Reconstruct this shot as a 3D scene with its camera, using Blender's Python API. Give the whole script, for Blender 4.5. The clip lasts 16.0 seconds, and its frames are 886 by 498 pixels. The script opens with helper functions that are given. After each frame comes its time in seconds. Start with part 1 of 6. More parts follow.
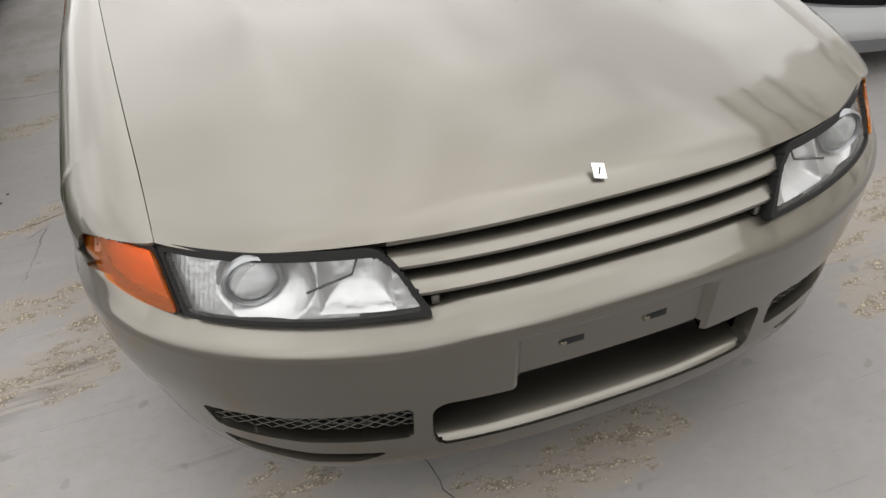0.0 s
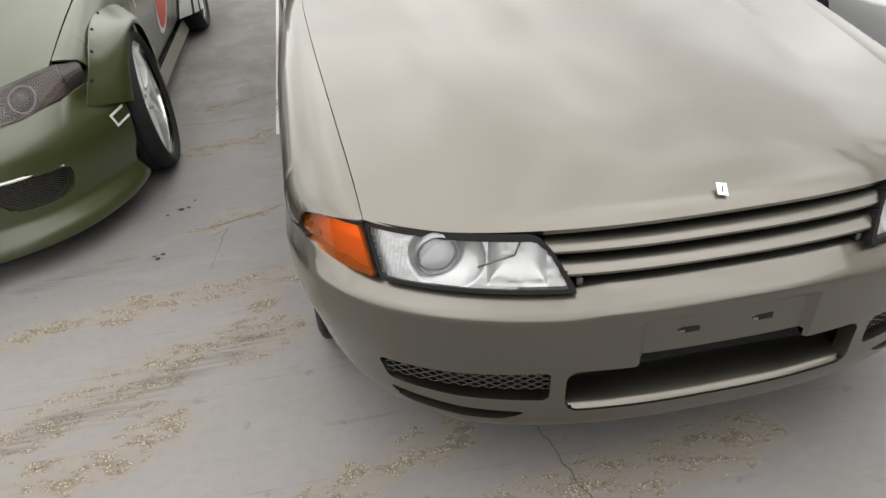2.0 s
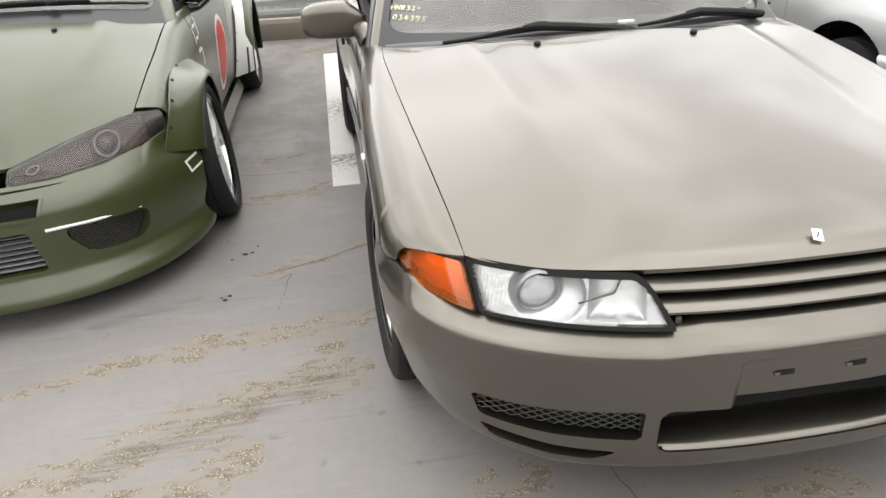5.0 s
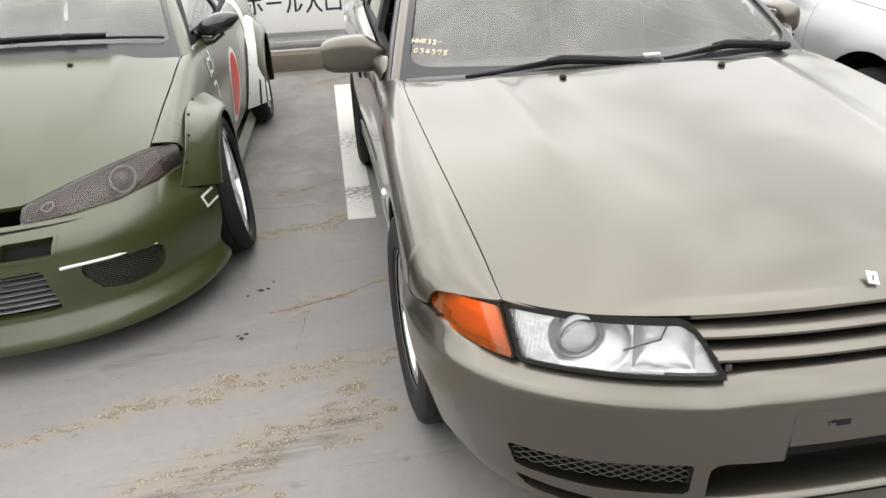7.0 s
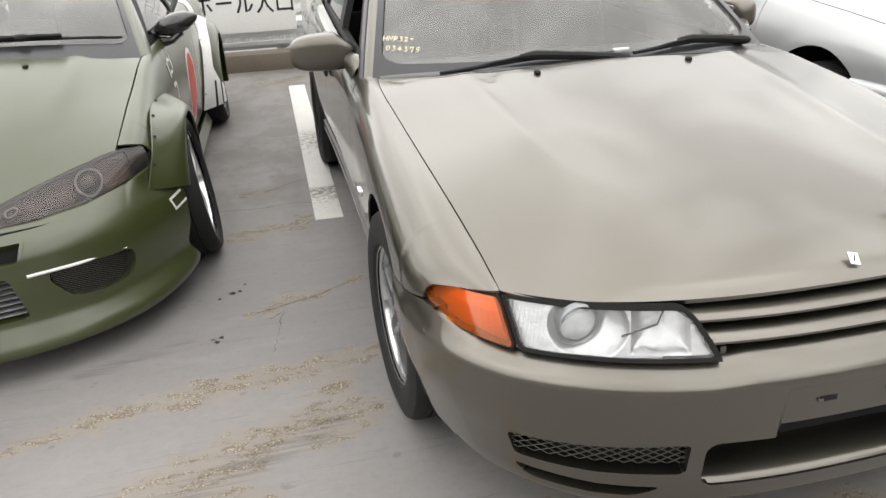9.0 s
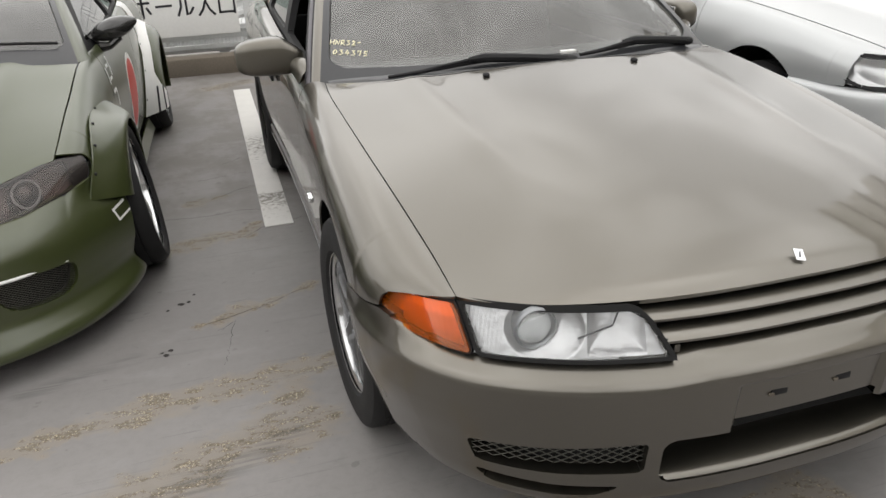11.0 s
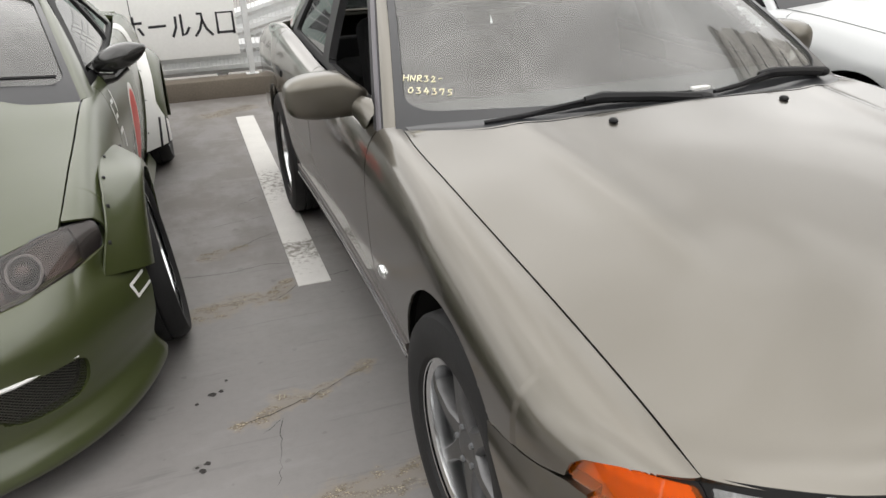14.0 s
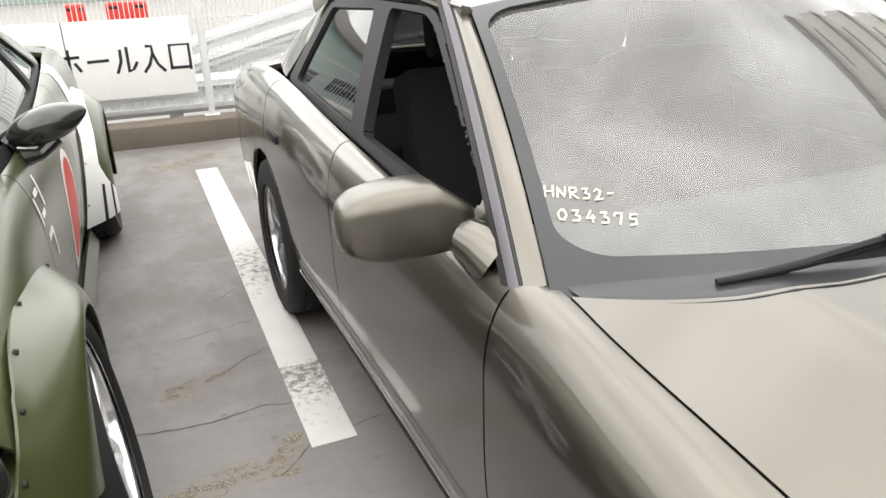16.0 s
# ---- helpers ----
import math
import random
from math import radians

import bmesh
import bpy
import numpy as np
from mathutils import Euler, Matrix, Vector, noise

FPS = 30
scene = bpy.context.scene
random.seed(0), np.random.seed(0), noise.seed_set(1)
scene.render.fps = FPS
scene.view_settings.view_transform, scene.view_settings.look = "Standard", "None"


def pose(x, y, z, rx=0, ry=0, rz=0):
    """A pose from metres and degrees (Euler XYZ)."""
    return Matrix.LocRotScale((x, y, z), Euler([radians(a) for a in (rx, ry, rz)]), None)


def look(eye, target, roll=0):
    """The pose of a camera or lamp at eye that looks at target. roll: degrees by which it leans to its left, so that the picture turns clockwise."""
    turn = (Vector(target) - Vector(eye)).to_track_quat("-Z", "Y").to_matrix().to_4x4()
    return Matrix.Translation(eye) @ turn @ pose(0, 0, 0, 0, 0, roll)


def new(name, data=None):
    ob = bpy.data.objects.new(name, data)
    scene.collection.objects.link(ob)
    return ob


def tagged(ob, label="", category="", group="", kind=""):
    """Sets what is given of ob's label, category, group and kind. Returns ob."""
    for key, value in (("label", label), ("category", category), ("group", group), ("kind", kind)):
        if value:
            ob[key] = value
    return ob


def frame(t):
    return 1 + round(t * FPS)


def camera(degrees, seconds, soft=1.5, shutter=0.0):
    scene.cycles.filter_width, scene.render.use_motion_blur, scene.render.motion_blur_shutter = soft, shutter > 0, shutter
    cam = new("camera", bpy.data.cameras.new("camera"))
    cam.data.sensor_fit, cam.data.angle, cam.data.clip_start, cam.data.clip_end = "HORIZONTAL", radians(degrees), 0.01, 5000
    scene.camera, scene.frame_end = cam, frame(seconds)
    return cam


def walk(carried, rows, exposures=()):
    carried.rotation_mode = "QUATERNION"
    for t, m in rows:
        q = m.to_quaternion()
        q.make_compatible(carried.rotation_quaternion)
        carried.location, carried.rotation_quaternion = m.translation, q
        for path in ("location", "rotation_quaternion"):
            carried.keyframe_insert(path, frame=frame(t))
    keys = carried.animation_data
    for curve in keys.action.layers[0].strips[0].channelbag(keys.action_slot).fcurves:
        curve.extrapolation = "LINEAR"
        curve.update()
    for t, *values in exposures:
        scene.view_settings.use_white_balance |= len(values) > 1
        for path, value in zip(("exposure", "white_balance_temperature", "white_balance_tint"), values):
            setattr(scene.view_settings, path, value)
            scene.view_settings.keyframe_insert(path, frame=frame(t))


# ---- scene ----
cam = camera(61.0, 16.0)
PATH = [
    (0, (-0.569, -0.83, 1.374), (-0.088, 0.708, 0.189), -3.7),
    (0.5, (-0.583, -0.908, 1.409), (-0.235, 0.705, 0.279), -3.3),
    (1, (-0.695, -1.002, 1.44), (-0.407, 0.639, 0.335), -3.4),
    (1.5, (-0.79, -1.069, 1.432), (-0.527, 0.607, 0.371), -3.7),
    (2, (-0.766, -1.122, 1.445), (-0.5, 0.565, 0.403), -3.6),
    (2.5, (-0.705, -1.166, 1.415), (-0.397, 0.535, 0.409), -2.7),
    (3, (-0.749, -1.2, 1.436), (-0.474, 0.527, 0.466), -2.6),
    (3.5, (-0.858, -1.261, 1.443), (-0.632, 0.489, 0.501), -2.6),
    (4, (-0.939, -1.309, 1.437), (-0.722, 0.456, 0.521), -2.5),
    (4.5, (-0.975, -1.283, 1.436), (-0.759, 0.486, 0.527), -2.6),
    (5, (-0.957, -1.166, 1.423), (-0.71, 0.61, 0.537), -2.4),
    (5.2, (-0.949, -1.131, 1.429), (-0.69, 0.651, 0.56), -2.3),
    (7.3, (-1.029, -1.084, 1.428), (-0.786, 0.726, 0.611), -2.7),
    (7.5, (-1.042, -1.094, 1.426), (-0.782, 0.714, 0.612), -2.7),
    (8, (-1.067, -1.083, 1.422), (-0.777, 0.721, 0.61), -2.8),
    (8.5, (-1.084, -1.074, 1.421), (-0.749, 0.72, 0.603), -2.8),
    (9, (-1.112, -1.08, 1.423), (-0.736, 0.703, 0.598), -2.5),
    (9.5, (-1.119, -1.071, 1.424), (-0.709, 0.706, 0.602), -2.6),
    (10, (-1.118, -1.07, 1.429), (-0.665, 0.694, 0.604), -2.5),
    (12.3, (-1.087, -0.975, 1.419), (-0.546, 0.766, 0.596), -2.3),
    (12.5, (-1.066, -0.914, 1.415), (-0.513, 0.826, 0.6), -2.3),
    (13, (-1.109, -0.785, 1.423), (-0.525, 0.954, 0.628), -2.0),
    (13.5, (-1.241, -0.638, 1.433), (-0.697, 1.114, 0.638), -2.7),
    (14, (-1.293, -0.424, 1.413), (-0.735, 1.323, 0.616), -2.4),
    (14.5, (-1.317, -0.188, 1.415), (-0.703, 1.554, 0.646), -1.9),
    (15, (-1.373, 0.057, 1.413), (-0.769, 1.802, 0.644), -2.1),
    (15.5, (-1.351, 0.351, 1.38), (-0.698, 2.075, 0.605), -1.9),
    (16, (-1.333, 0.642, 1.393), (-0.635, 2.36, 0.646), -1.6),
]
walk(cam, [(t, look(eye, target, roll)) for t, eye, target, roll in PATH], [(0, 1.05), (0.5, 0.95), (1, 0.88), (2, 0.98), (2.5, 0.85), (3, 0.85), (4, 1.18), (5, 1.26), (7.5, 1.23), (9, 1.12), (10, 0.85), (12.5, 0.58), (13, 0.55), (13.5, 0.65), (14, 0.9), (14.5, 1.1), (15, 1.32), (16, 1.57)])

# ---- light ----
world = bpy.data.worlds.new("overcast_sky")
scene.world = world
world.use_nodes = True


def wire(tree, a, b):
    tree.links.new(a, b)


def build_sky():
    t = world.node_tree
    t.nodes.clear()
    out = t.nodes.new("ShaderNodeOutputWorld")
    back = t.nodes.new("ShaderNodeBackground")
    sky = t.nodes.new("ShaderNodeTexSky")
    sky.sky_type = "NISHITA"
    sky.sun_disc = False
    sky.sun_elevation, sky.sun_rotation = radians(80), radians(27)
    dim = t.nodes.new("ShaderNodeVectorMath")
    dim.operation = "SCALE"
    dim.inputs["Scale"].default_value = SKY_GAIN
    wire(t, sky.outputs["Color"], dim.inputs[0])
    where = t.nodes.new("ShaderNodeTexCoord")
    n = t.nodes.new("ShaderNodeTexNoise")
    n.inputs["Scale"].default_value = 2.9
    n.inputs["Detail"].default_value = 5.0
    n.inputs["Roughness"].default_value = 0.5
    n.inputs["Distortion"].default_value = 0.4
    wire(t, where.outputs["Generated"], n.inputs["Vector"])
    ramp = t.nodes.new("ShaderNodeValToRGB")
    ramp.color_ramp.elements[0].position, ramp.color_ramp.elements[0].color = 0.36, (0.59, 0.572, 0.548, 1)
    ramp.color_ramp.elements[1].position, ramp.color_ramp.elements[1].color = 0.66, (1.315, 1.285, 1.240, 1)
    wire(t, n.outputs["Fac"], ramp.inputs["Fac"])
    mix = t.nodes.new("ShaderNodeMix")
    mix.data_type = "RGBA"
    mix.inputs["Factor"].default_value = 0.9
    wire(t, dim.outputs["Vector"], mix.inputs["A"])
    wire(t, ramp.outputs["Color"], mix.inputs["B"])
    # an overcast vault: brighter overhead than at the horizon
    sep = t.nodes.new("ShaderNodeSeparateXYZ")
    wire(t, where.outputs["Generated"], sep.inputs[0])
    lift = t.nodes.new("ShaderNodeMapRange")
    for k, v in zip(("From Min", "From Max", "To Min", "To Max"), (0.0, 1.0, 0.68, 1.32)):
        lift.inputs[k].default_value = v
    wire(t, sep.outputs["Z"], lift.inputs["Value"])
    grade = t.nodes.new("ShaderNodeVectorMath")
    grade.operation = "SCALE"
    wire(t, mix.outputs["Result"], grade.inputs[0])
    wire(t, lift.outputs[0], grade.inputs["Scale"])
    back.inputs["Strength"].default_value = SKY_STRENGTH
    wire(t, grade.outputs["Vector"], back.inputs["Color"])
    wire(t, back.outputs["Background"], out.inputs["Surface"])


SKY_GAIN, SKY_STRENGTH = 0.1, 1.0
build_sky()
sun_data = bpy.data.lights.new("sun", "SUN")
sun_data.energy, sun_data.angle, sun_data.color = 0.5, radians(150), (1.0, 0.97, 0.92)
sun = new("sun", sun_data)
sun.matrix_world = look((0, 0, 20), (1.5, -3.0, 0))

# ---- materials ----


def material(name, color=(0.5, 0.5, 0.5), rough=0.5, metal=0.0, coat=0.0, grain=0.0, scale=40.0, bump=0.0, var=0.0, var_scale=3.0,
             trans=0.0, ior=1.45, coat_rough=0.03, dust_haze=0.0, coat_ior=1.5):
    """A principled material with a fine grain and a broad tone change, both in object space."""
    m = bpy.data.materials.new(name)
    m.use_nodes = True
    t = m.node_tree
    p = t.nodes["Principled BSDF"]
    p.inputs["Base Color"].default_value = (*color, 1)
    p.inputs["Roughness"].default_value = rough
    p.inputs["Metallic"].default_value = metal
    p.inputs["IOR"].default_value = ior
    p.inputs["Coat Weight"].default_value = coat
    p.inputs["Coat Roughness"].default_value = coat_rough
    p.inputs["Coat IOR"].default_value = coat_ior
    p.inputs["Transmission Weight"].default_value = trans
    where = t.nodes.new("ShaderNodeTexCoord")
    if grain or var or bump:
        fine = t.nodes.new("ShaderNodeTexNoise")
        fine.inputs["Scale"].default_value = scale
        fine.inputs["Detail"].default_value = 4
        broad = t.nodes.new("ShaderNodeTexNoise")
        broad.inputs["Scale"].default_value = var_scale
        broad.inputs["Detail"].default_value = 4
        for n in (fine, broad):
            wire(t, where.outputs["Object"], n.inputs["Vector"])
        hsv = t.nodes.new("ShaderNodeHueSaturation")
        hsv.inputs["Color"].default_value = (*color, 1)
        a = t.nodes.new("ShaderNodeMath")
        a.operation = "MULTIPLY_ADD"
        wire(t, fine.outputs["Fac"], a.inputs[0])
        a.inputs[1].default_value, a.inputs[2].default_value = grain * 2, 1 - grain - var
        b = t.nodes.new("ShaderNodeMath")
        b.operation = "MULTIPLY_ADD"
        wire(t, broad.outputs["Fac"], b.inputs[0])
        b.inputs[1].default_value = var * 2
        wire(t, a.outputs[0], b.inputs[2])
        wire(t, b.outputs[0], hsv.inputs["Value"])
        wire(t, hsv.outputs["Color"], p.inputs["Base Color"])
        r = t.nodes.new("ShaderNodeMath")
        r.operation = "MULTIPLY_ADD"
        wire(t, broad.outputs["Fac"], r.inputs[0])
        r.inputs[1].default_value, r.inputs[2].default_value = 0.2 * rough, 0.9 * rough
        wire(t, r.outputs[0], p.inputs["Roughness"])
        if bump:
            bp = t.nodes.new("ShaderNodeBump")
            bp.inputs["Strength"].default_value = bump
            bp.inputs["Distance"].default_value = 0.002
            wire(t, fine.outputs["Fac"], bp.inputs["Height"])
            wire(t, bp.outputs["Normal"], p.inputs["Normal"])
    if dust_haze:
        d = t.nodes.new("ShaderNodeBsdfDiffuse")
        d.inputs["Color"].default_value = (0.62, 0.61, 0.58, 1)
        mx = t.nodes.new("ShaderNodeMixShader")
        mx.inputs[0].default_value = dust_haze
        wire(t, p.outputs["BSDF"], mx.inputs[1])
        wire(t, d.outputs["BSDF"], mx.inputs[2])
        wire(t, mx.outputs[0], t.nodes["Material Output"].inputs["Surface"])
    return m


def thin_glass(name, tint, dust_haze=0.0, dust_haze_color=(0.60, 0.59, 0.56), ior_f=0.045):
    """A clear pane: tinted see-through, mirror gloss that grows towards grazing view, a diffuse film, part dusty, part
    haze.
    """
    m = bpy.data.materials.new(name)
    m.use_nodes = True
    t = m.node_tree
    t.nodes.remove(t.nodes["Principled BSDF"])
    clear = t.nodes.new("ShaderNodeBsdfTransparent")
    clear.inputs["Color"].default_value = (*tint, 1)
    gloss = t.nodes.new("ShaderNodeBsdfAnisotropic")
    gloss.inputs["Roughness"].default_value = 0.02
    gloss.inputs["Color"].default_value = (1, 1, 1, 1)
    film = t.nodes.new("ShaderNodeBsdfDiffuse")
    film.inputs["Color"].default_value = (*dust_haze_color, 1)
    weight = t.nodes.new("ShaderNodeLayerWeight")
    weight.inputs["Blend"].default_value = 0.5
    power = t.nodes.new("ShaderNodeMath")
    power.operation = "POWER"
    wire(t, weight.outputs["Facing"], power.inputs[0])
    power.inputs[1].default_value = 5.0
    f = t.nodes.new("ShaderNodeMath")
    f.operation = "MULTIPLY_ADD"
    wire(t, power.outputs[0], f.inputs[0])
    f.inputs[1].default_value, f.inputs[2].default_value = 1 - ior_f, ior_f
    where = t.nodes.new("ShaderNodeTexCoord")
    n = t.nodes.new("ShaderNodeTexNoise")
    n.inputs["Scale"].default_value, n.inputs["Detail"].default_value = 3.0, 6
    wire(t, where.outputs["Object"], n.inputs["Vector"])
    d = t.nodes.new("ShaderNodeMath")
    d.operation = "MULTIPLY_ADD"
    wire(t, n.outputs["Fac"], d.inputs[0])
    d.inputs[1].default_value, d.inputs[2].default_value = dust_haze * 0.8, dust_haze * 0.6
    a = t.nodes.new("ShaderNodeMixShader")
    wire(t, d.outputs[0], a.inputs[0])
    wire(t, clear.outputs[0], a.inputs[1])
    wire(t, film.outputs[0], a.inputs[2])
    b = t.nodes.new("ShaderNodeMixShader")
    wire(t, f.outputs[0], b.inputs[0])
    wire(t, a.outputs[0], b.inputs[1])
    wire(t, gloss.outputs[0], b.inputs[2])
    wire(t, b.outputs[0], t.nodes["Material Output"].inputs["Surface"])
    return m


BEIGE = material("champagne_grey_paint", (0.149, 0.138, 0.116), 0.38, 1.0, coat=1.0, coat_ior=1.58, grain=0.05, scale=900, var=0.04, var_scale=2.0, coat_rough=0.055)
DULL_BEIGE = material("dulled_champagne_paint", (0.128, 0.117, 0.095), 0.42, 1.0, coat=1.0, coat_ior=1.55, grain=0.05, scale=900, var=0.06, var_scale=8.0, coat_rough=0.20)
GREEN = material("satin_olive_green_paint", (0.038, 0.048, 0.012), 0.42, 0.0, coat=1.0, coat_rough=0.24, grain=0.08, scale=500, var=0.10, var_scale=2.5, coat_ior=1.53)
SILVER = material("pearl_white_silver_paint", (0.50, 0.515, 0.52), 0.30, 0.3, coat=0.8, grain=0.03, scale=900, var=0.03)
BLACK = material("black_trim", (0.010, 0.010, 0.011), 0.62, ior=1.38, grain=0.15, scale=300, bump=0.15, var=0.1)
LINER = material("dark_underbody", (0.006, 0.006, 0.006), 0.8, grain=0.2, scale=60, var=0.2)
RUBBER = material("tyre_rubber", (0.010, 0.010, 0.0105), 0.75, grain=0.25, scale=160, bump=0.4, var=0.2, var_scale=12)
ALLOY = material("grey_alloy", (0.30, 0.31, 0.32), 0.38, 0.85, grain=0.08, scale=200, var=0.12, var_scale=14)
GUNMETAL = material("dulled_dark_alloy", (0.15, 0.15, 0.152), 0.42, 0.8, grain=0.12, scale=160, var=0.2, var_scale=14)
POLISH = material("polished_lip", (0.72, 0.73, 0.74), 0.16, 1.0, grain=0.05, scale=120, var=0.06)
WHITE_ALLOY = material("white_alloy", (0.74, 0.74, 0.73), 0.35, 0.1, coat=0.3, grain=0.05, scale=120, var=0.08, var_scale=10)
CHROME = material("bright_reflector", (0.86, 0.87, 0.88), 0.10, 1.0)
# The film is partly dusty, partly pale haze painted in for the mirrored sky.
GLASS = thin_glass("car_glass", (0.62, 0.67, 0.65), 0.12, ior_f=0.085)
FRIT = material("glazed_black_border", (0.024, 0.025, 0.028), 0.30, coat=0.25, grain=0.1, var=0.2)
REFLECTOR = material("silver_lamp_bowl", (0.52, 0.52, 0.53), 0.30, 0.85, grain=0.12, scale=55, bump=1.0, var=0.12, var_scale=18)
PILLAR_TRIM = material("purple_grey_drip_moulding", (0.122, 0.116, 0.128), 0.42, 0.2, grain=0.08, scale=200, var=0.1)
RUBBER_TRIM = material("grey_rubber_trim", (0.016, 0.0155, 0.017), 0.6, grain=0.1, scale=200, var=0.15)
SIDE_GLASS = thin_glass("side_glass", (0.05, 0.055, 0.055), 0.01, ior_f=0.09)
LENS = thin_glass("clear_lens", (0.97, 0.98, 0.98), 0.05)
AMBER = thin_glass("amber_lens", (1.0, 0.58, 0.09), 0.10, (0.95, 0.27, 0.015), ior_f=0.075)
SMOKE = thin_glass("smoked_lens", (0.50, 0.44, 0.42), 0.03, (0.35, 0.30, 0.28))
SMOKE_BOWL = material("smoky_lamp_bowl", (0.10, 0.085, 0.082), 0.24, 0.7, grain=0.1, scale=60, var=0.35, var_scale=16)
WHITE = material("white_sticker", (0.78, 0.78, 0.76), 0.4, grain=0.05, var=0.06)
RED = material("red_sticker", (0.55, 0.035, 0.02), 0.4, grain=0.08, var=0.1)
# Seat and tub cloth, coloured near black to hold the cabin's shade.
CLOTH = material("shade_black_seat_cloth", (0.005, 0.005, 0.0055), 0.9, grain=0.2, scale=60, var=0.2)
DASH = material("grey_dashboard", (0.05, 0.05, 0.052), 0.6, grain=0.08, scale=60, var=0.1)
GALV = material("white_painted_steel", (0.68, 0.69, 0.69), 0.4, 0.1, grain=0.08, scale=30, var=0.12, var_scale=2)
KERB = material("brown_grey_concrete", (0.135, 0.115, 0.092), 0.9, grain=0.25, scale=60, bump=0.5, var=0.25, var_scale=3)
INK = material("black_sign_ink", (0.02, 0.02, 0.024), 0.5, grain=0.1, var=0.1)
CHALK = material("yellow_paint_marker", (0.95, 0.90, 0.66), 0.7, grain=0.1, scale=200)
PLATE = material("bare_plate_holder", (0.27, 0.255, 0.225), 0.5, 0.3, grain=0.15, scale=80, var=0.2, var_scale=8)
MESHM = material("aluminium_mesh", (0.19, 0.19, 0.17), 0.45, 0.9, grain=0.1)

CLEAR = bpy.data.materials.new("inner_glass_face")
CLEAR.use_nodes = True
CLEAR.node_tree.nodes.remove(CLEAR.node_tree.nodes["Principled BSDF"])
wire(CLEAR.node_tree, CLEAR.node_tree.nodes.new("ShaderNodeBsdfTransparent").outputs[0], CLEAR.node_tree.nodes["Material Output"].inputs["Surface"])

# ---- mesh tools ----


def pane(ob):
    """Gives the inner face of a glass shell the plain clear material, so that its gloss counts once."""
    ob.data.materials.append(CLEAR)
    n = len(ob.data.vertices) // 2
    for q in ob.data.polygons:
        if min(q.vertices) >= n:
            q.material_index = 1
    ob.visible_shadow = False
    return ob


def make(name, verts, faces, mat, parent=None, label="", smooth=True, angle=32):
    me = bpy.data.meshes.new(name)
    me.from_pydata([tuple(map(float, v)) for v in verts], [], faces)
    me.update()
    if smooth:
        me.polygons.foreach_set("use_smooth", [True] * len(me.polygons))
        me.set_sharp_from_angle(angle=radians(angle))
    me.materials.append(mat)
    ob = new(name, me)
    if parent:
        ob.parent = parent
    if label:
        ob["label"] = label
    return ob


def part(name, bm, mat, parent=None, label="", smooth=True, angle=32):
    me = bpy.data.meshes.new(name)
    bm.normal_update()
    bm.to_mesh(me)
    bm.free()
    if smooth:
        me.polygons.foreach_set("use_smooth", [True] * len(me.polygons))
        me.set_sharp_from_angle(angle=radians(angle))
    me.materials.append(mat)
    ob = new(name, me)
    if parent:
        ob.parent = parent
    if label:
        ob["label"] = label
    return ob


def thing(name, m, label, category, group="", kind=""):
    ob = new(name)
    ob.matrix_world = m
    ob.empty_display_size = 0.1
    return tagged(ob, label, category, group, kind)


def lerp(x, pts):
    xs, ys = zip(*pts)
    return np.interp(x, xs, ys)


def smooth_curve(x, pts):
    """Monotone-ish cubic through the points."""
    xs, ys = np.array(pts, float).T
    d = np.gradient(ys, xs)
    x = np.clip(x, xs[0], xs[-1])
    i = np.clip(np.searchsorted(xs, x, side="right") - 1, 0, len(xs) - 2)
    h = xs[i + 1] - xs[i]
    s = (x - xs[i]) / h
    return ((2 * s**3 - 3 * s**2 + 1) * ys[i] + (s**3 - 2 * s**2 + s) * h * d[i] + (3 * s**2 - 2 * s**3) * ys[i + 1] + (s**3 - s**2) * h * d[i + 1])


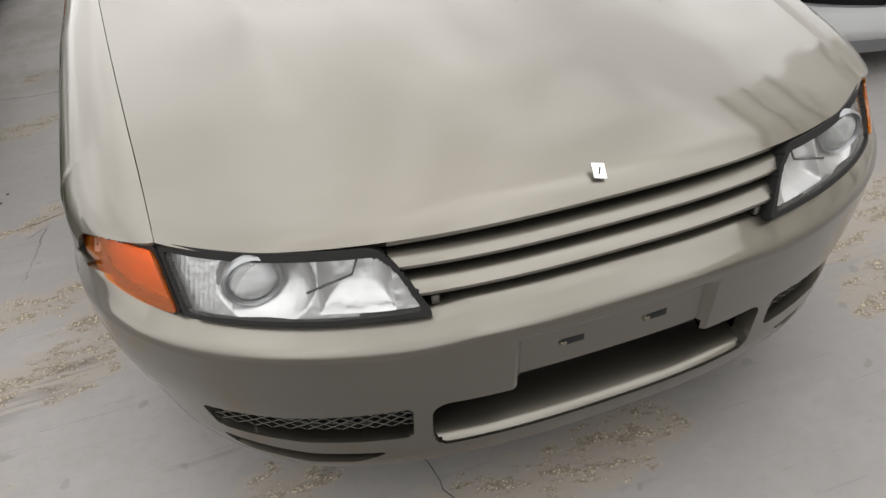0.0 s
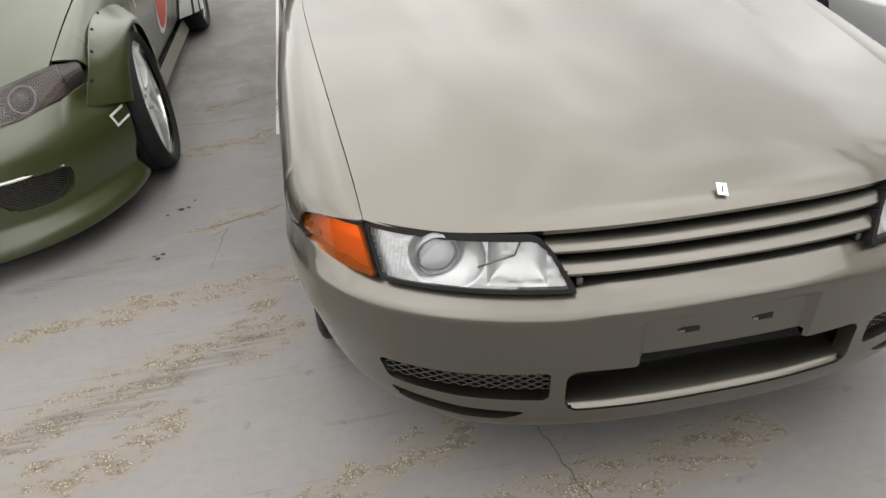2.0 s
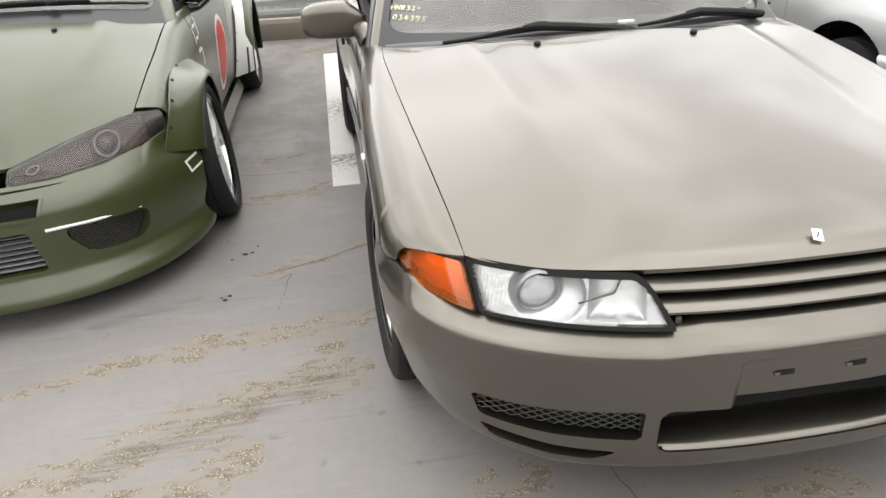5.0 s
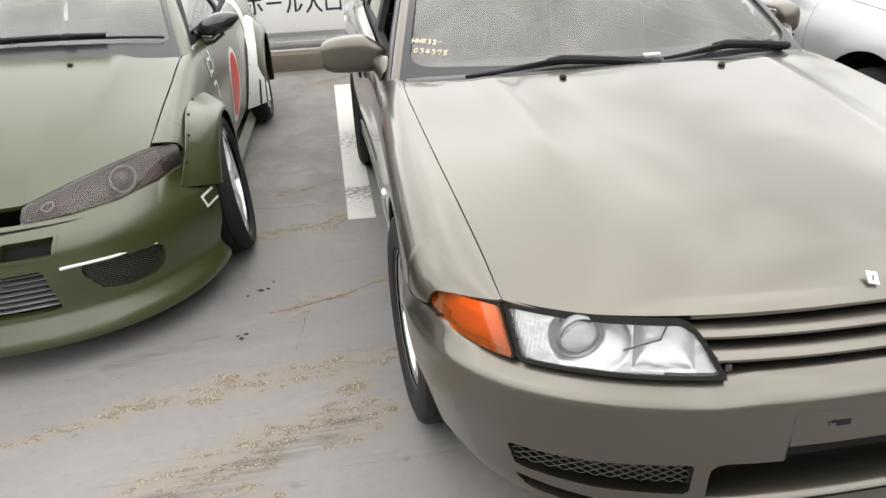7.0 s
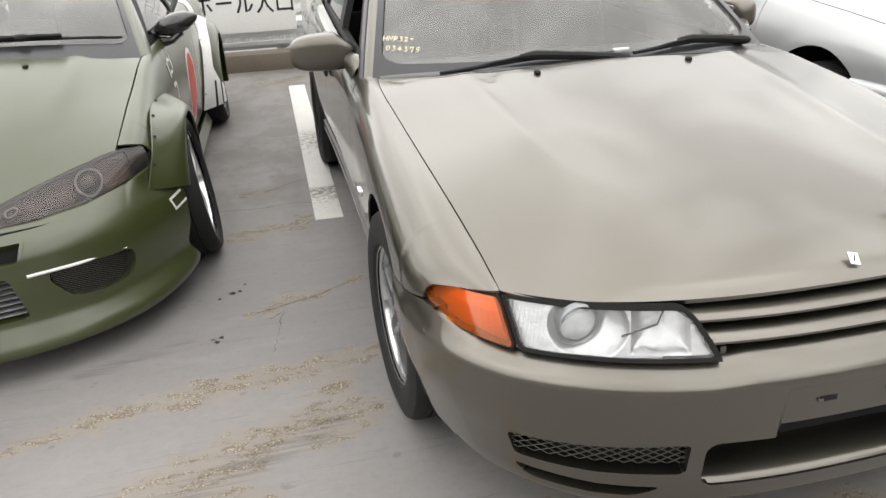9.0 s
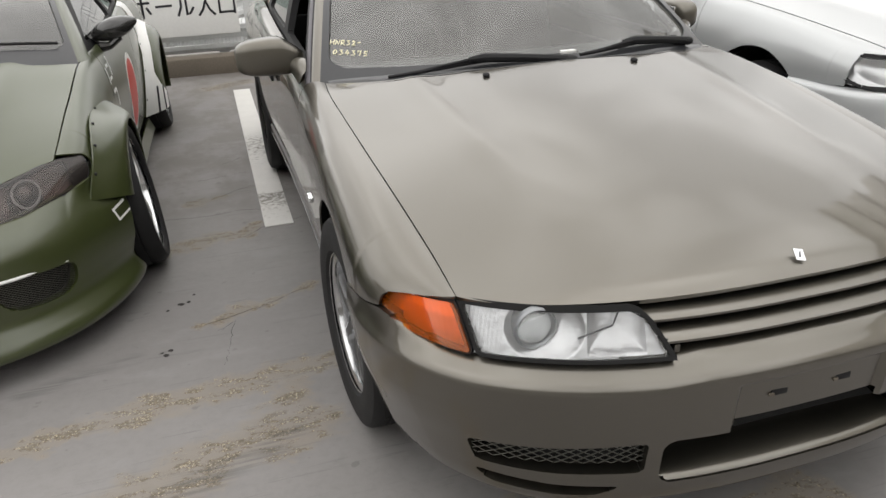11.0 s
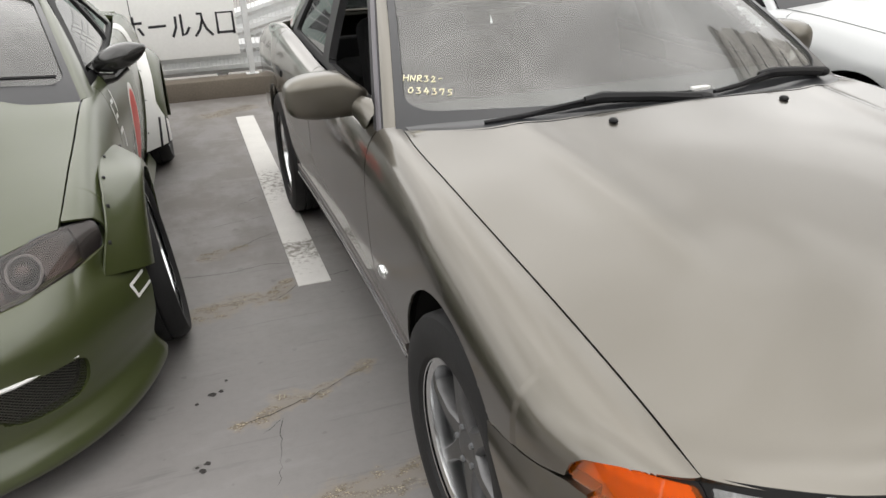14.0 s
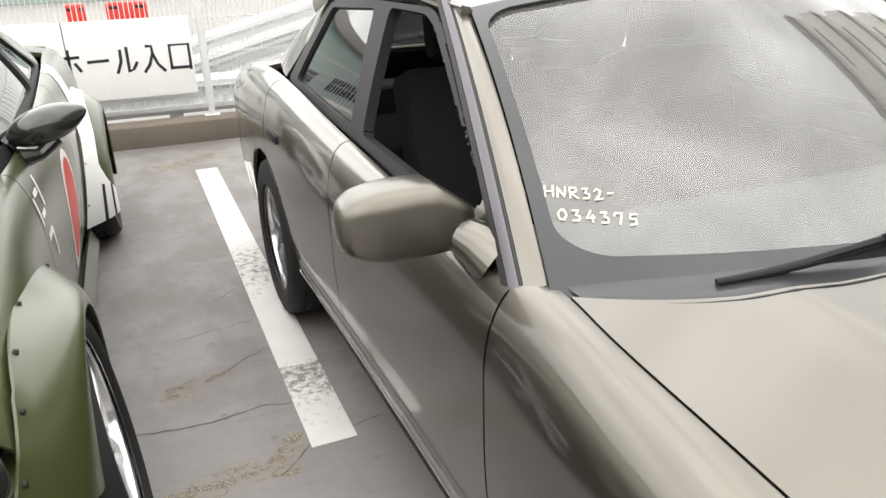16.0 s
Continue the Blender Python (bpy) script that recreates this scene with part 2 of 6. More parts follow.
def skin(f, u0, u1, nu, v0, v1, nv, keep=None, thick=0.012, mirror=False, flip=False):
    """A shell over f(u, v), trimmed to where keep(P, U, V) > 0 with its edge drawn onto the outline. Returns verts, faces."""
    U, V = np.meshgrid(np.linspace(u0, u1, nu + 1), np.linspace(v0, v1, nv + 1), indexing="ij")
    eu, ev = (u1 - u0) * 1e-4, (v1 - v0) * 1e-4
    sel = np.ones((nu, nv), bool)
    if keep:
        for _ in range(3):
            P = f(U, V)
            D = keep(P, U, V)
            gu = (keep(f(U + eu, V), U + eu, V) - D) / eu
            gv = (keep(f(U, V + ev), U, V + ev) - D) / ev
            hu, hv = (u1 - u0) / nu, (v1 - v0) / nv
            g2 = (gu * hu) ** 2 + (gv * hv) ** 2 + 1e-12
            near = np.abs(D) < 0.62 * np.sqrt(g2)
            su, sv = -D * gu * hu * hu / g2, -D * gv * hv * hv / g2
            U = np.where(near, U + np.clip(su, -hu, hu), U)
            V = np.where(near, V + np.clip(sv, -hv, hv), V)
        D = keep(f(U, V), U, V)
        c = D[:-1, :-1] + D[1:, :-1] + D[:-1, 1:] + D[1:, 1:]
        lo = np.minimum.reduce([D[:-1, :-1], D[1:, :-1], D[:-1, 1:], D[1:, 1:]])
        sel = (c > 0) & (lo > -0.006)
    P = f(U, V)
    pu, pv = f(U + eu, V) - f(U - eu, V), f(U, V + ev) - f(U, V - ev)
    N = np.cross(pu, pv)
    N /= np.linalg.norm(N, axis=2, keepdims=True) + 1e-12
    if flip:
        N = -N
    Q = P - N * thick
    if mirror:
        P, Q = P * (-1, 1, 1), Q * (-1, 1, 1)
        flip = not flip
    ids = -np.ones((nu + 1, nv + 1), int)
    used = np.zeros((nu + 1, nv + 1), bool)
    for a, b in ((0, 0), (1, 0), (0, 1), (1, 1)):
        used[a:nu + a, b:nv + b] |= sel
    ids[used] = np.arange(used.sum())
    n = int(used.sum())
    verts = np.concatenate([P[used], Q[used]])
    faces, edges = [], {}
    for i, j in zip(*np.nonzero(sel)):
        q = [ids[i, j], ids[i + 1, j], ids[i + 1, j + 1], ids[i, j + 1]]
        if flip:
            q.reverse()
        q = [int(k) for k in q]
        faces.append(q)
        for a, b in zip(q, q[1:] + q[:1]):
            if (b, a) in edges:
                del edges[(b, a)]
            else:
                edges[(a, b)] = 1
    if thick:
        faces += [[k + n for k in reversed(q)] for q in faces]
        faces += [[b, a, a + n, b + n] for a, b in edges]
    else:
        verts = verts[:n]
    return verts, faces


def box_bm(bm, size, at, rot=None, bevel=0.0):
    r = bmesh.ops.create_cube(bm, size=1.0)
    m = Matrix.Translation(at) @ (rot if rot else Matrix.Identity(4)) @ Matrix.Diagonal((*size, 1))
    bmesh.ops.transform(bm, matrix=m, verts=r["verts"])
    if bevel:
        es = list({e for v in r["verts"] for e in v.link_edges})
        bmesh.ops.bevel(bm, geom=es, offset=bevel, segments=2, affect="EDGES", profile=0.5)


def boxed(name, size, at, mat, parent=None, label="", bevel=0.004, rot=None):
    bm = bmesh.new()
    box_bm(bm, size, at, rot, bevel)
    return part(name, bm, mat, parent, label)


def lathe(profile, n=48):
    """Turned about the x axis: profile of (x, radius)."""
    verts, faces = [], []
    k = len(profile)
    for i in range(n):
        a = 2 * math.pi * i / n
        verts += [(x, r * math.cos(a), r * math.sin(a)) for x, r in profile]
    for i in range(n):
        for j in range(k - 1):
            a, b = i * k + j, ((i + 1) % n) * k + j
            faces.append([a, a + 1, b + 1, b])
    return verts, faces


def tube(points, r, n=8):
    """A round bar through the points."""
    pts = [Vector(p) for p in points]
    verts, faces = [], []
    up = Vector((0.13, 0.21, 0.97))
    for i, p in enumerate(pts):
        d = (pts[min(i + 1, len(pts) - 1)] - pts[max(i - 1, 0)]).normalized()
        a = d.cross(up).normalized()
        b = d.cross(a)
        verts += [p + (a * math.cos(2 * math.pi * k / n) + b * math.sin(2 * math.pi * k / n)) * r for k in range(n)]
    for i in range(len(pts) - 1):
        faces += [[i * n + k, i * n + (k + 1) % n, (i + 1) * n + (k + 1) % n, (i + 1) * n + k] for k in range(n)]
    faces += [list(range(n))[::-1], [len(pts) * n - n + k for k in range(n)]]
    return verts, faces


def horn(points, radii, n=16):
    """A round bar whose radius changes along its way."""
    v, f = tube(points, 1.0, n)
    out = []
    for i, (p, r) in enumerate(zip(points, radii)):
        c = Vector(p)
        out += [c + (Vector(v[i * n + k]) - c) * r for k in range(n)]
    return out, f


def poly_sdf(x, z, pts, r=0.0):
    """Signed distance, positive inside, of a convex outline given anticlockwise in (x, z), with rounded corners of radius r."""
    pts = np.array(pts, float)
    d = np.full(np.shape(x), 1e9)
    outside = np.zeros(np.shape(x))
    for a, b in zip(pts, np.roll(pts, -1, axis=0)):
        e = (b - a) / np.linalg.norm(b - a)
        s = (x - a[0]) * -e[1] + (z - a[1]) * e[0] - r
        d = np.minimum(d, s)
        outside += np.minimum(s, 0) ** 2
    return np.where(outside > 0, -np.sqrt(outside), d) + r

# ---- cars: the body is one analytic surface, cut into panels ----


class Body:
    """Surfaces of a car that stands with its nose at y = 0 and points towards -y."""

    def __init__(self, W, L, y0, power, gap_x, gap_z, width, hood_z, hood_rear, shoulder, arch_r, axles, tuck=0.035):
        self.W, self.L, self.y0, self.e = W, L, y0, 2.0 / power
        self.gap_x, self.gap_z, self.width, self.hood_z, self.hood_rear = gap_x, gap_z, width, hood_z, hood_rear
        self.set_back, self.front = 0.052, None
        self.shoulder, self.arch_r, self.axles, self.tuck, self.lip, self.bow, self.raised = shoulder, arch_r, axles, tuck, 0.005, (0.85, 1.05), 0.0

    def plan(self, u):
        """The nose's line from above: u = 0 at the middle, pi/2 where the side begins, then straight back."""
        a = np.clip(np.abs(u), 0, math.pi / 2)
        x = self.W * np.sin(a) ** self.e * np.sign(u)
        y = self.y0 + self.L * (1 - np.cos(a)) + np.maximum(np.abs(u) - math.pi / 2, 0) * 0.6
        return x, y

    def plan_y(self, x):
        return self.y0 + self.L * (1 - np.sqrt(np.maximum(1 - np.minimum(np.abs(x) / self.W, 1) ** (2 / self.e), 0)))

    def plan_x(self, y):
        s = np.clip(1 - (y - self.y0) / self.L, 0, 1)
        return self.W * np.maximum(1 - s * s, 1e-9) ** (self.e / 2)

    def normal(self, u):
        h = 1e-4
        x0, y0 = self.plan(u - h)
        x1, y1 = self.plan(u + h)
        tx, ty = x1 - x0, y1 - y0
        n = np.sqrt(tx * tx + ty * ty) + 1e-12
        return ty / n, -tx / n

    def side_w(self, y):
        return np.minimum(smooth_curve(y, self.width), np.where(y < self.y0 + self.L, self.plan_x(y), 9))

    def side(self, y, t):
        """t from 0 (bonnet gap or window line) over 1 (the shoulder) down to 2 (the sill)."""
        xg, zg = smooth_curve(y, self.gap_x), smooth_curve(y, self.gap_z)
        w, zb = self.side_w(y), 0.16
        zs = self.shoulder + self.raised * np.clip((y - 0.45) / 0.6, 0, 1)
        a = np.clip(t, 0, 1) * math.pi / 2
        up = np.sin(a) ** self.bow[0]
        x = xg + (w - xg) * up
        z = zs + (zg - zs) * np.cos(a) ** self.bow[1]
        q = np.clip(t - 1, 0, 1)
        z = z - q * (zs - zb)
        x = x - self.tuck * (np.clip((self.shoulder - z), 0, 1) / 0.35) ** 2
        for c in self.axles:
            r = np.sqrt((y - c) ** 2 + (z - 0.32) ** 2)
            x = x + self.lip * np.exp(-((r - self.arch_r) / 0.06) ** 2) * np.clip((zg - 0.02 - z) / 0.15, 0, 1)
        return np.stack([-x, y, z], axis=-1)

    def edge(self, x):
        return lerp(np.abs(x), self.front[0]) if self.front else self.plan_y(x) + self.set_back

    def rear_edge(self, x):
        a, b, p = self.hood_rear
        return a + b * np.abs(x) ** p

    def bonnet(self, s, v):
        """s from -1 to 1 across, v from 0 (front edge) to 1 (rear edge)."""
        x = s * 0.72
        for _ in range(3):
            y = self.edge(x) + (self.rear_edge(x) - self.edge(x)) * v
            x = s * smooth_curve(y, self.gap_x)
        yf = self.edge(x)
        yr = self.rear_edge(x)
        y = yf + (yr - yf) * v
        zc = smooth_curve(v, self.hood_z)
        zg = smooth_curve(y, self.gap_z) + np.interp(v, (0, 0.05, 1), (0.0, 0.003, 0.003))
        k = np.abs(s) ** 2.3
        z = zc * (1 - k) + zg * k
        ridge = 0.006 * np.exp(-((np.abs(x) - 0.43 - 0.05 * v) / 0.05) ** 2) * np.clip(v * 4 - 1.2, 0, 1)
        if self.front:
            s0 = np.abs(s) ** 2.3
            z0 = self.hood_z[0][1] * (1 - s0) + smooth_curve(yf, self.gap_z) * s0
            z = z + (lerp(np.abs(x), self.front[1]) - z0) * (1 - v) ** 4
        return np.stack([x, y, z + ridge], axis=-1)

    def arch(self, P):
        d = np.full(P.shape[:2], 9.0)
        for c in self.axles:
            d = np.minimum(d, np.sqrt((P[..., 1] - c) ** 2 + (P[..., 2] - 0.32) ** 2) - self.arch_r)
        return d


def band(v, a, b):
    return np.minimum(v - a, b - v)


def side_panels(car, body, mat, fender, doors, tail, low, seam, gap=0.003):
    """Front wings, doors and rear quarters of both sides."""
    for mirror in (False, True):
        def wing(P, U, V):
            return np.minimum.reduce([body.arch(P), P[..., 2] - seam(P[..., 1]), P[..., 2] - low, fender[1] - gap - P[..., 1], P[..., 1] - fender[0], (V - 0.0018) * 0.2])
        make("front_wing", *skin(body.side, fender[0] - 0.02, fender[1] + 0.02, 210, 0, 1.9, 110, wing, 0.006, mirror), mat, car)
        edges = doors
        for a, b in zip(edges, edges[1:]):
            def door(P, U, V, a=a, b=b):
                return np.minimum.reduce([body.arch(P), P[..., 2] - low, P[..., 1] - a - gap, b - gap - P[..., 1]])
            make("door_panel", *skin(body.side, a - 0.02, b + 0.02, 70, 0, 1.9, 44, door, 0.02, mirror), mat, car)
        def quarter(P, U, V):
            return np.minimum.reduce([body.arch(P), P[..., 2] - low, P[..., 1] - edges[-1] - gap, tail - P[..., 1]])
        make("rear_quarter", *skin(body.side, edges[-1] - 0.02, tail, 90, 0, 1.9, 44, quarter, 0.014, mirror), mat, car)


def wheel(parent, name, at, side, R, rim, width, spokes, rim_mat, lip_mat, dish=0.045, steer=0.0, camber=0.0, spoke_w=0.05):
    """A wheel with its tyre; side -1 or 1 is the face's direction in x."""
    hub = new(name)
    hub.parent = parent
    hub.matrix_local = pose(*at, 0, camber, steer) @ Matrix.Diagonal((side, 1, 1, 1))
    w = width / 2
    h = R - rim
    tyre = [(w * 0.86, rim - 0.004), (w * 0.97, rim + 0.006), (w * 1.03, rim + h * 0.35), (w * 1.02, rim + h * 0.62), (w * 0.93, R - 0.012), (w * 0.80, R - 0.003)]
    for k in range(1, 5):
        g = w * 0.80 - k * w * 0.36
        tyre += [(g + 0.006, R), (g + 0.004, R - 0.008), (g - 0.004, R - 0.008), (g - 0.006, R)]
    tyre += [(-w * 0.80, R - 0.003), (-w * 0.93, R - 0.012), (-w * 1.02, rim + h * 0.5), (-w * 0.9, rim - 0.004)]
    ob = make("tyre", *lathe(tyre, 72), RUBBER, hub)
    barrel = [(w * 0.86, rim - 0.006), (w * 0.90, rim + 0.004), (w * 0.88, rim + 0.006), (w * 0.80, rim - 0.010), (w * 0.76, rim - 0.022), (w * 0.55, rim - 0.026), (-w * 0.8, rim - 0.03), (-w * 0.9, rim)]
    make("rim", *lathe(barrel, 72), lip_mat, hub)
    face = w * 0.86 - dish
    verts, faces = [], []
    for i in range(spokes):
        a = 2 * math.pi * i / spokes + 0.3
        ca, sa = math.cos(a), math.sin(a)
        b = len(verts)
        for r, ww, x in ((0.035, spoke_w * 0.75, face - 0.004), (rim * 0.45, spoke_w * 0.42, face + 0.004), (rim * 0.8, spoke_w * 0.40, face + 0.002), (rim - 0.018, spoke_w * 0.62, face - 0.002)):
            for sx, dx in ((1, 0.0), (0.72, 0.010), (-0.72, 0.010), (-1, 0.0), (-0.9, -0.035), (0.9, -0.035)):
                tq = sx * ww
                verts.append((x + dx, r * ca - tq * sa, r * sa + tq * ca))
        for k in range(3):
            for j in range(6):
                p, q = b + k * 6 + j, b + k * 6 + (j + 1) % 6
                faces.append([p, q, q + 6, p + 6])
        faces.append([b + 5 - k for k in range(6)])
    ob = make("spokes", verts, faces, rim_mat, hub, angle=50)
    make("hub_cap", *lathe([(face + 0.016, 0.001), (face + 0.016, 0.022), (face + 0.010, 0.034), (face + 0.004, 0.052), (face - 0.03, 0.066)], 32), rim_mat, hub)
    for i in range(5):
        a = 2 * math.pi * i / 5
        bm = bmesh.new()
        bmesh.ops.create_cone(bm, cap_ends=True, segments=6, radius1=0.009, radius2=0.007, depth=0.014,
                              matrix=Matrix.Translation((face + 0.008, 0.046 * math.cos(a), 0.046 * math.sin(a))) @ pose(0, 0, 0, 0, 90, 0))
        part("wheel_nut", bm, ALLOY, hub)
    disc = [(face - 0.06, 0.03), (face - 0.06, rim * 0.72), (face - 0.085, rim * 0.72), (face - 0.085, 0.03)]
    make("brake_disc", *lathe(disc, 40), ALLOY, hub)
    make("wheel_back", *lathe([(-w * 0.5, 0.01), (-w * 0.5, rim * 0.98)], 32), LINER, hub)
    return hub


def loft(curve_a, curve_b, n, m=4, bulge=0.0, out=(0, 0, 0)):
    """f(u, v) between two curves given as functions of u in 0..1."""
    def f(u, v):
        a, b = curve_a(u), curve_b(u)
        p = a + (b - a) * v[..., None]
        return p + (np.array(out) * (bulge * 4 * v * (1 - v))[..., None])
    return f


def pt_curve(pts):
    pts = np.array(pts, float)
    k = np.linspace(0, 1, len(pts))
    def c(u):
        return np.stack([smooth_curve(u, list(zip(k, pts[:, i]))) for i in range(3)], axis=-1)
    return c


def greenhouse(car, body, mat, ws_low, ws_top, roof, rails, dlo, glass_mat, open_front, belt, trim=BLACK, moulding=None):
    """Windscreen, roof, pillars and side windows.
    ws_low, ws_top: half-curves (x, y, z) from the middle to the corner."""
    low = lambda s: np.stack([s * ws_low[1][0], ws_low[0][1] + (ws_low[1][1] - ws_low[0][1]) * s * s, ws_low[0][2] + (ws_low[1][2] - ws_low[0][2]) * np.abs(s) ** 2.2], -1)
    top = lambda s: np.stack([s * ws_top[1][0], ws_top[0][1] + (ws_top[1][1] - ws_top[0][1]) * s * s, ws_top[0][2] + (ws_top[1][2] - ws_top[0][2]) * s * s], -1)

    def screen(s, v):
        a, b = low(s), top(s)
        return a + (b - a) * v[..., None] + np.array((0, -0.35, 0.94)) * (0.045 * 4 * v * (1 - v) * 0.5)[..., None]
    rim = lambda P, U, V: -poly_round(U, V)
    def poly_round(U, V):
        x, z = U * 0.66, (V - 0.5) * 0.72
        qx, qz = np.abs(x) - 0.638 + 0.07, np.abs(z + 0.005) - 0.333 + 0.07
        return -(np.sqrt(np.maximum(qx, 0) ** 2 + np.maximum(qz, 0) ** 2) + np.minimum(np.maximum(qx, qz), 0) - 0.07)
    g = make("windscreen", *skin(screen, -0.99, 0.99, 40, 0.01, 0.99, 24, None, 0.005), glass_mat, car, "dusty laminated windscreen glass")
    pane(g)
    def lifted(s, v):
        return screen(s, v) + np.array((0, -0.0035, 0.0095))
    make("windscreen_seal", *skin(lifted, -1.0, 1.0, 280, -0.16, 1.0, 220, rim, 0.006), FRIT, car, "black windscreen border")

    # roof
    def top_skin(s, v):
        a = top(s * 1.0)
        x = a[..., 0] * (1 + 0.04 * np.sin(v * math.pi))
        y = a[..., 1] + 0.012 + (roof[0] - a[..., 1]) * v
        z = a[..., 2] + 0.004 + (roof[1] - ws_top[0][2]) * np.sin(np.clip(v * 1.5, 0, 1) * math.pi / 2) - (roof[1] - roof[2]) * np.clip(v - 0.55, 0, 1) ** 2 / 0.2
        return np.stack([x, y, z], -1)
    make("roof", *skin(top_skin, -1, 1, 30, 0, 1, 24, None, 0.03), mat, car)
    # rear screen
    rl = rails["rear_low"]
    def rear(s, v):
        x = s * (ws_top[1][0] * (1 - v) + rl[0] * v)
        y = roof[0] + 0.02 + (rl[1] - roof[0]) * v + 0.05 * s * s * v
        base = top_skin(np.clip(s, -1, 1), np.ones_like(v))[..., 2]
        z = base + (rl[2] - base) * v + 0.03 * np.sin(v * math.pi)
        return np.stack([x, y, z], -1)
    r = make("rear_screen", *skin(rear, -0.86, 0.86, 20, 0.06, 0.94, 14, None, 0.006, flip=False), SIDE_GLASS, car)
    pane(r)
    frame = lambda P, U, V: np.maximum(np.abs(U) - 0.84, np.maximum(0.05 - V, V - 0.95) * 0.6)
    make("rear_screen_surround", *skin(rear, -1, 1, 60, 0, 1, 30, frame, 0.012), mat, car)
    # boot
    tl = rails["tail"]
    def boot(s, v):
        y = rl[1] + (tl[1] - rl[1]) * v
        x = s * (smooth_curve(y, body.gap_x) + 0.004)
        k = np.abs(s) ** 3
        z = (rl[2] + 0.012 + (tl[2] - rl[2]) * v) * (1 - k) + smooth_curve(y, body.gap_z) * k
        return np.stack([x, y, z], -1)
    make("boot_lid", *skin(boot, -1, 1, 24, 0, 1, 16, None, 0.02), mat, car)
    def back(s, v):
        w = body.side_w(np.full_like(s, tl[1])) * 1.0
        x = s * (smooth_curve(np.full_like(s, tl[1]), body.gap_x) * (1 - v) + w * np.minimum(v * 3, 1) * v + w * (1 - np.minimum(v * 3, 1)) * v)
        y = tl[1] + 0.03 * np.sin(v * math.pi) - 0.05 * np.abs(s) ** 4
        z = (tl[2] - 0.02 * s * s) * (1 - v) + 0.3 * v
        return np.stack([x, y, z], -1)
    make("rear_panel", *skin(back, -1, 1, 20, 0, 1, 12, None, 0.02), mat, car)

    # sides: window plane from the belt up to the roof rail
    def plane(y, w):
        zb = smooth_curve(y, belt)
        zr = smooth_curve(y, rails["rail_z"])
        xb = smooth_curve(y, body.gap_x) - 0.012
        xr = smooth_curve(y, rails["rail_x"])
        x = xb + (xr - xb) * np.sign(w) * np.abs(w) ** 1.15
        return np.stack([-x, y, zb + (zr - zb) * w], -1)
    for mirror in (False, True):
        sgn = 1 if mirror else -1
        def apillar(u, v):
            s = np.full_like(u, -1.0)
            inner = low(s) + (top(s) - low(s)) * u[..., None] + np.array((0, -0.35, 0.94)) * (0.045 * 2 * u * (1 - u))[..., None]
            outer = np.array(rails["a_base"]) * (-1, 1, 1) + (np.array(rails["a_top"]) - np.array(rails["a_base"])) * np.array((-1, 1, 1)) * u[..., None] + np.array((-0.2, -0.35, 0.9)) * (0.04 * 2 * u * (1 - u))[..., None]
            p = inner + (outer - inner) * v[..., None]
            p[..., 2] += 0.012 * np.sin(v * math.pi)
            return p
        make("windscreen_pillar", *skin(apillar, -0.07, 1.03, 30, 0.0, 0.56 if moulding else 1.0, 6, None, 0.03, mirror), mat, car)
        if moulding:
            def strip(u, v):
                return apillar(u, v) + np.array((0, -0.001, 0.004)) * np.sin((v[..., None] - 0.6) / 0.42 * math.pi)
            make("pillar_moulding", *skin(strip, -0.06, 1.05, 30, 0.66, 0.90, 8, None, 0.02, mirror), moulding, car, "purple-grey rubber pillar moulding")
            for v0, v1 in ((0.57, 0.645), (0.915, 1.03)):
                make("pillar_seal", *skin(strip, -0.06, 1.05, 30, v0, v1, 3, None, 0.02, mirror), trim, car, "black rubber pillar seal")
        ya, yb, yc = dlo["front"], dlo["middle"], dlo["rear"]
        hole_f = dlo["front_window"]
        hole_r = dlo["rear_window"]
        def frame_keep(P, U, V):
            y, z = P[..., 1], P[..., 2]
            f = poly_sdf(y, z, hole_f, 0.025)
            r = poly_sdf(y, z, hole_r, 0.02) if hole_r else np.full(y.shape, -1.0)
            out = poly_sdf(y, z, dlo["outline"], 0.03)
            return np.minimum.reduce([-f, -r, out])
        make("window_frame", *skin(plane, ya - 0.05, yc + 0.1, 230, -0.04, 1.06, 90, frame_keep, 0.03, mirror, True), trim, car, "black door window frame")
        if hole_r:
            rg = make("rear_window", *skin(plane, yb - 0.05, yc + 0.1, 40, 0, 1, 20, lambda P, U, V: poly_sdf(P[..., 1], P[..., 2], hole_r, 0.02) + 0.006, 0.004, mirror, True), SIDE_GLASS, car)
            rg.location.x = -sgn * 0.012
            pane(rg)
        if not open_front or mirror:
            fg = make("front_window", *skin(plane, ya - 0.05, yb + 0.05, 40, 0, 1, 20, lambda P, U, V: poly_sdf(P[..., 1], P[..., 2], hole_f, 0.025) + 0.006, 0.004, mirror, True), SIDE_GLASS, car)
            fg.location.x = -sgn * 0.012
            pane(fg)
        # rear pillar between the side windows and the rear screen
        def cpillar(u, v):
            a = plane(dlo["rear"] - 0.20 + 0.27 * u, 1.0 - 1.02 * u)
            b = rear(np.full_like(u, -1.0), u)
            return a + (b - a) * v[..., None] + np.array((-0.012, 0, 0.008)) * (4 * v * (1 - v))[..., None]
        make("rear_pillar", *skin(cpillar, -0.02, 1.0, 24, -0.02, 1.02, 8, None, 0.02, mirror, True), mat, car)
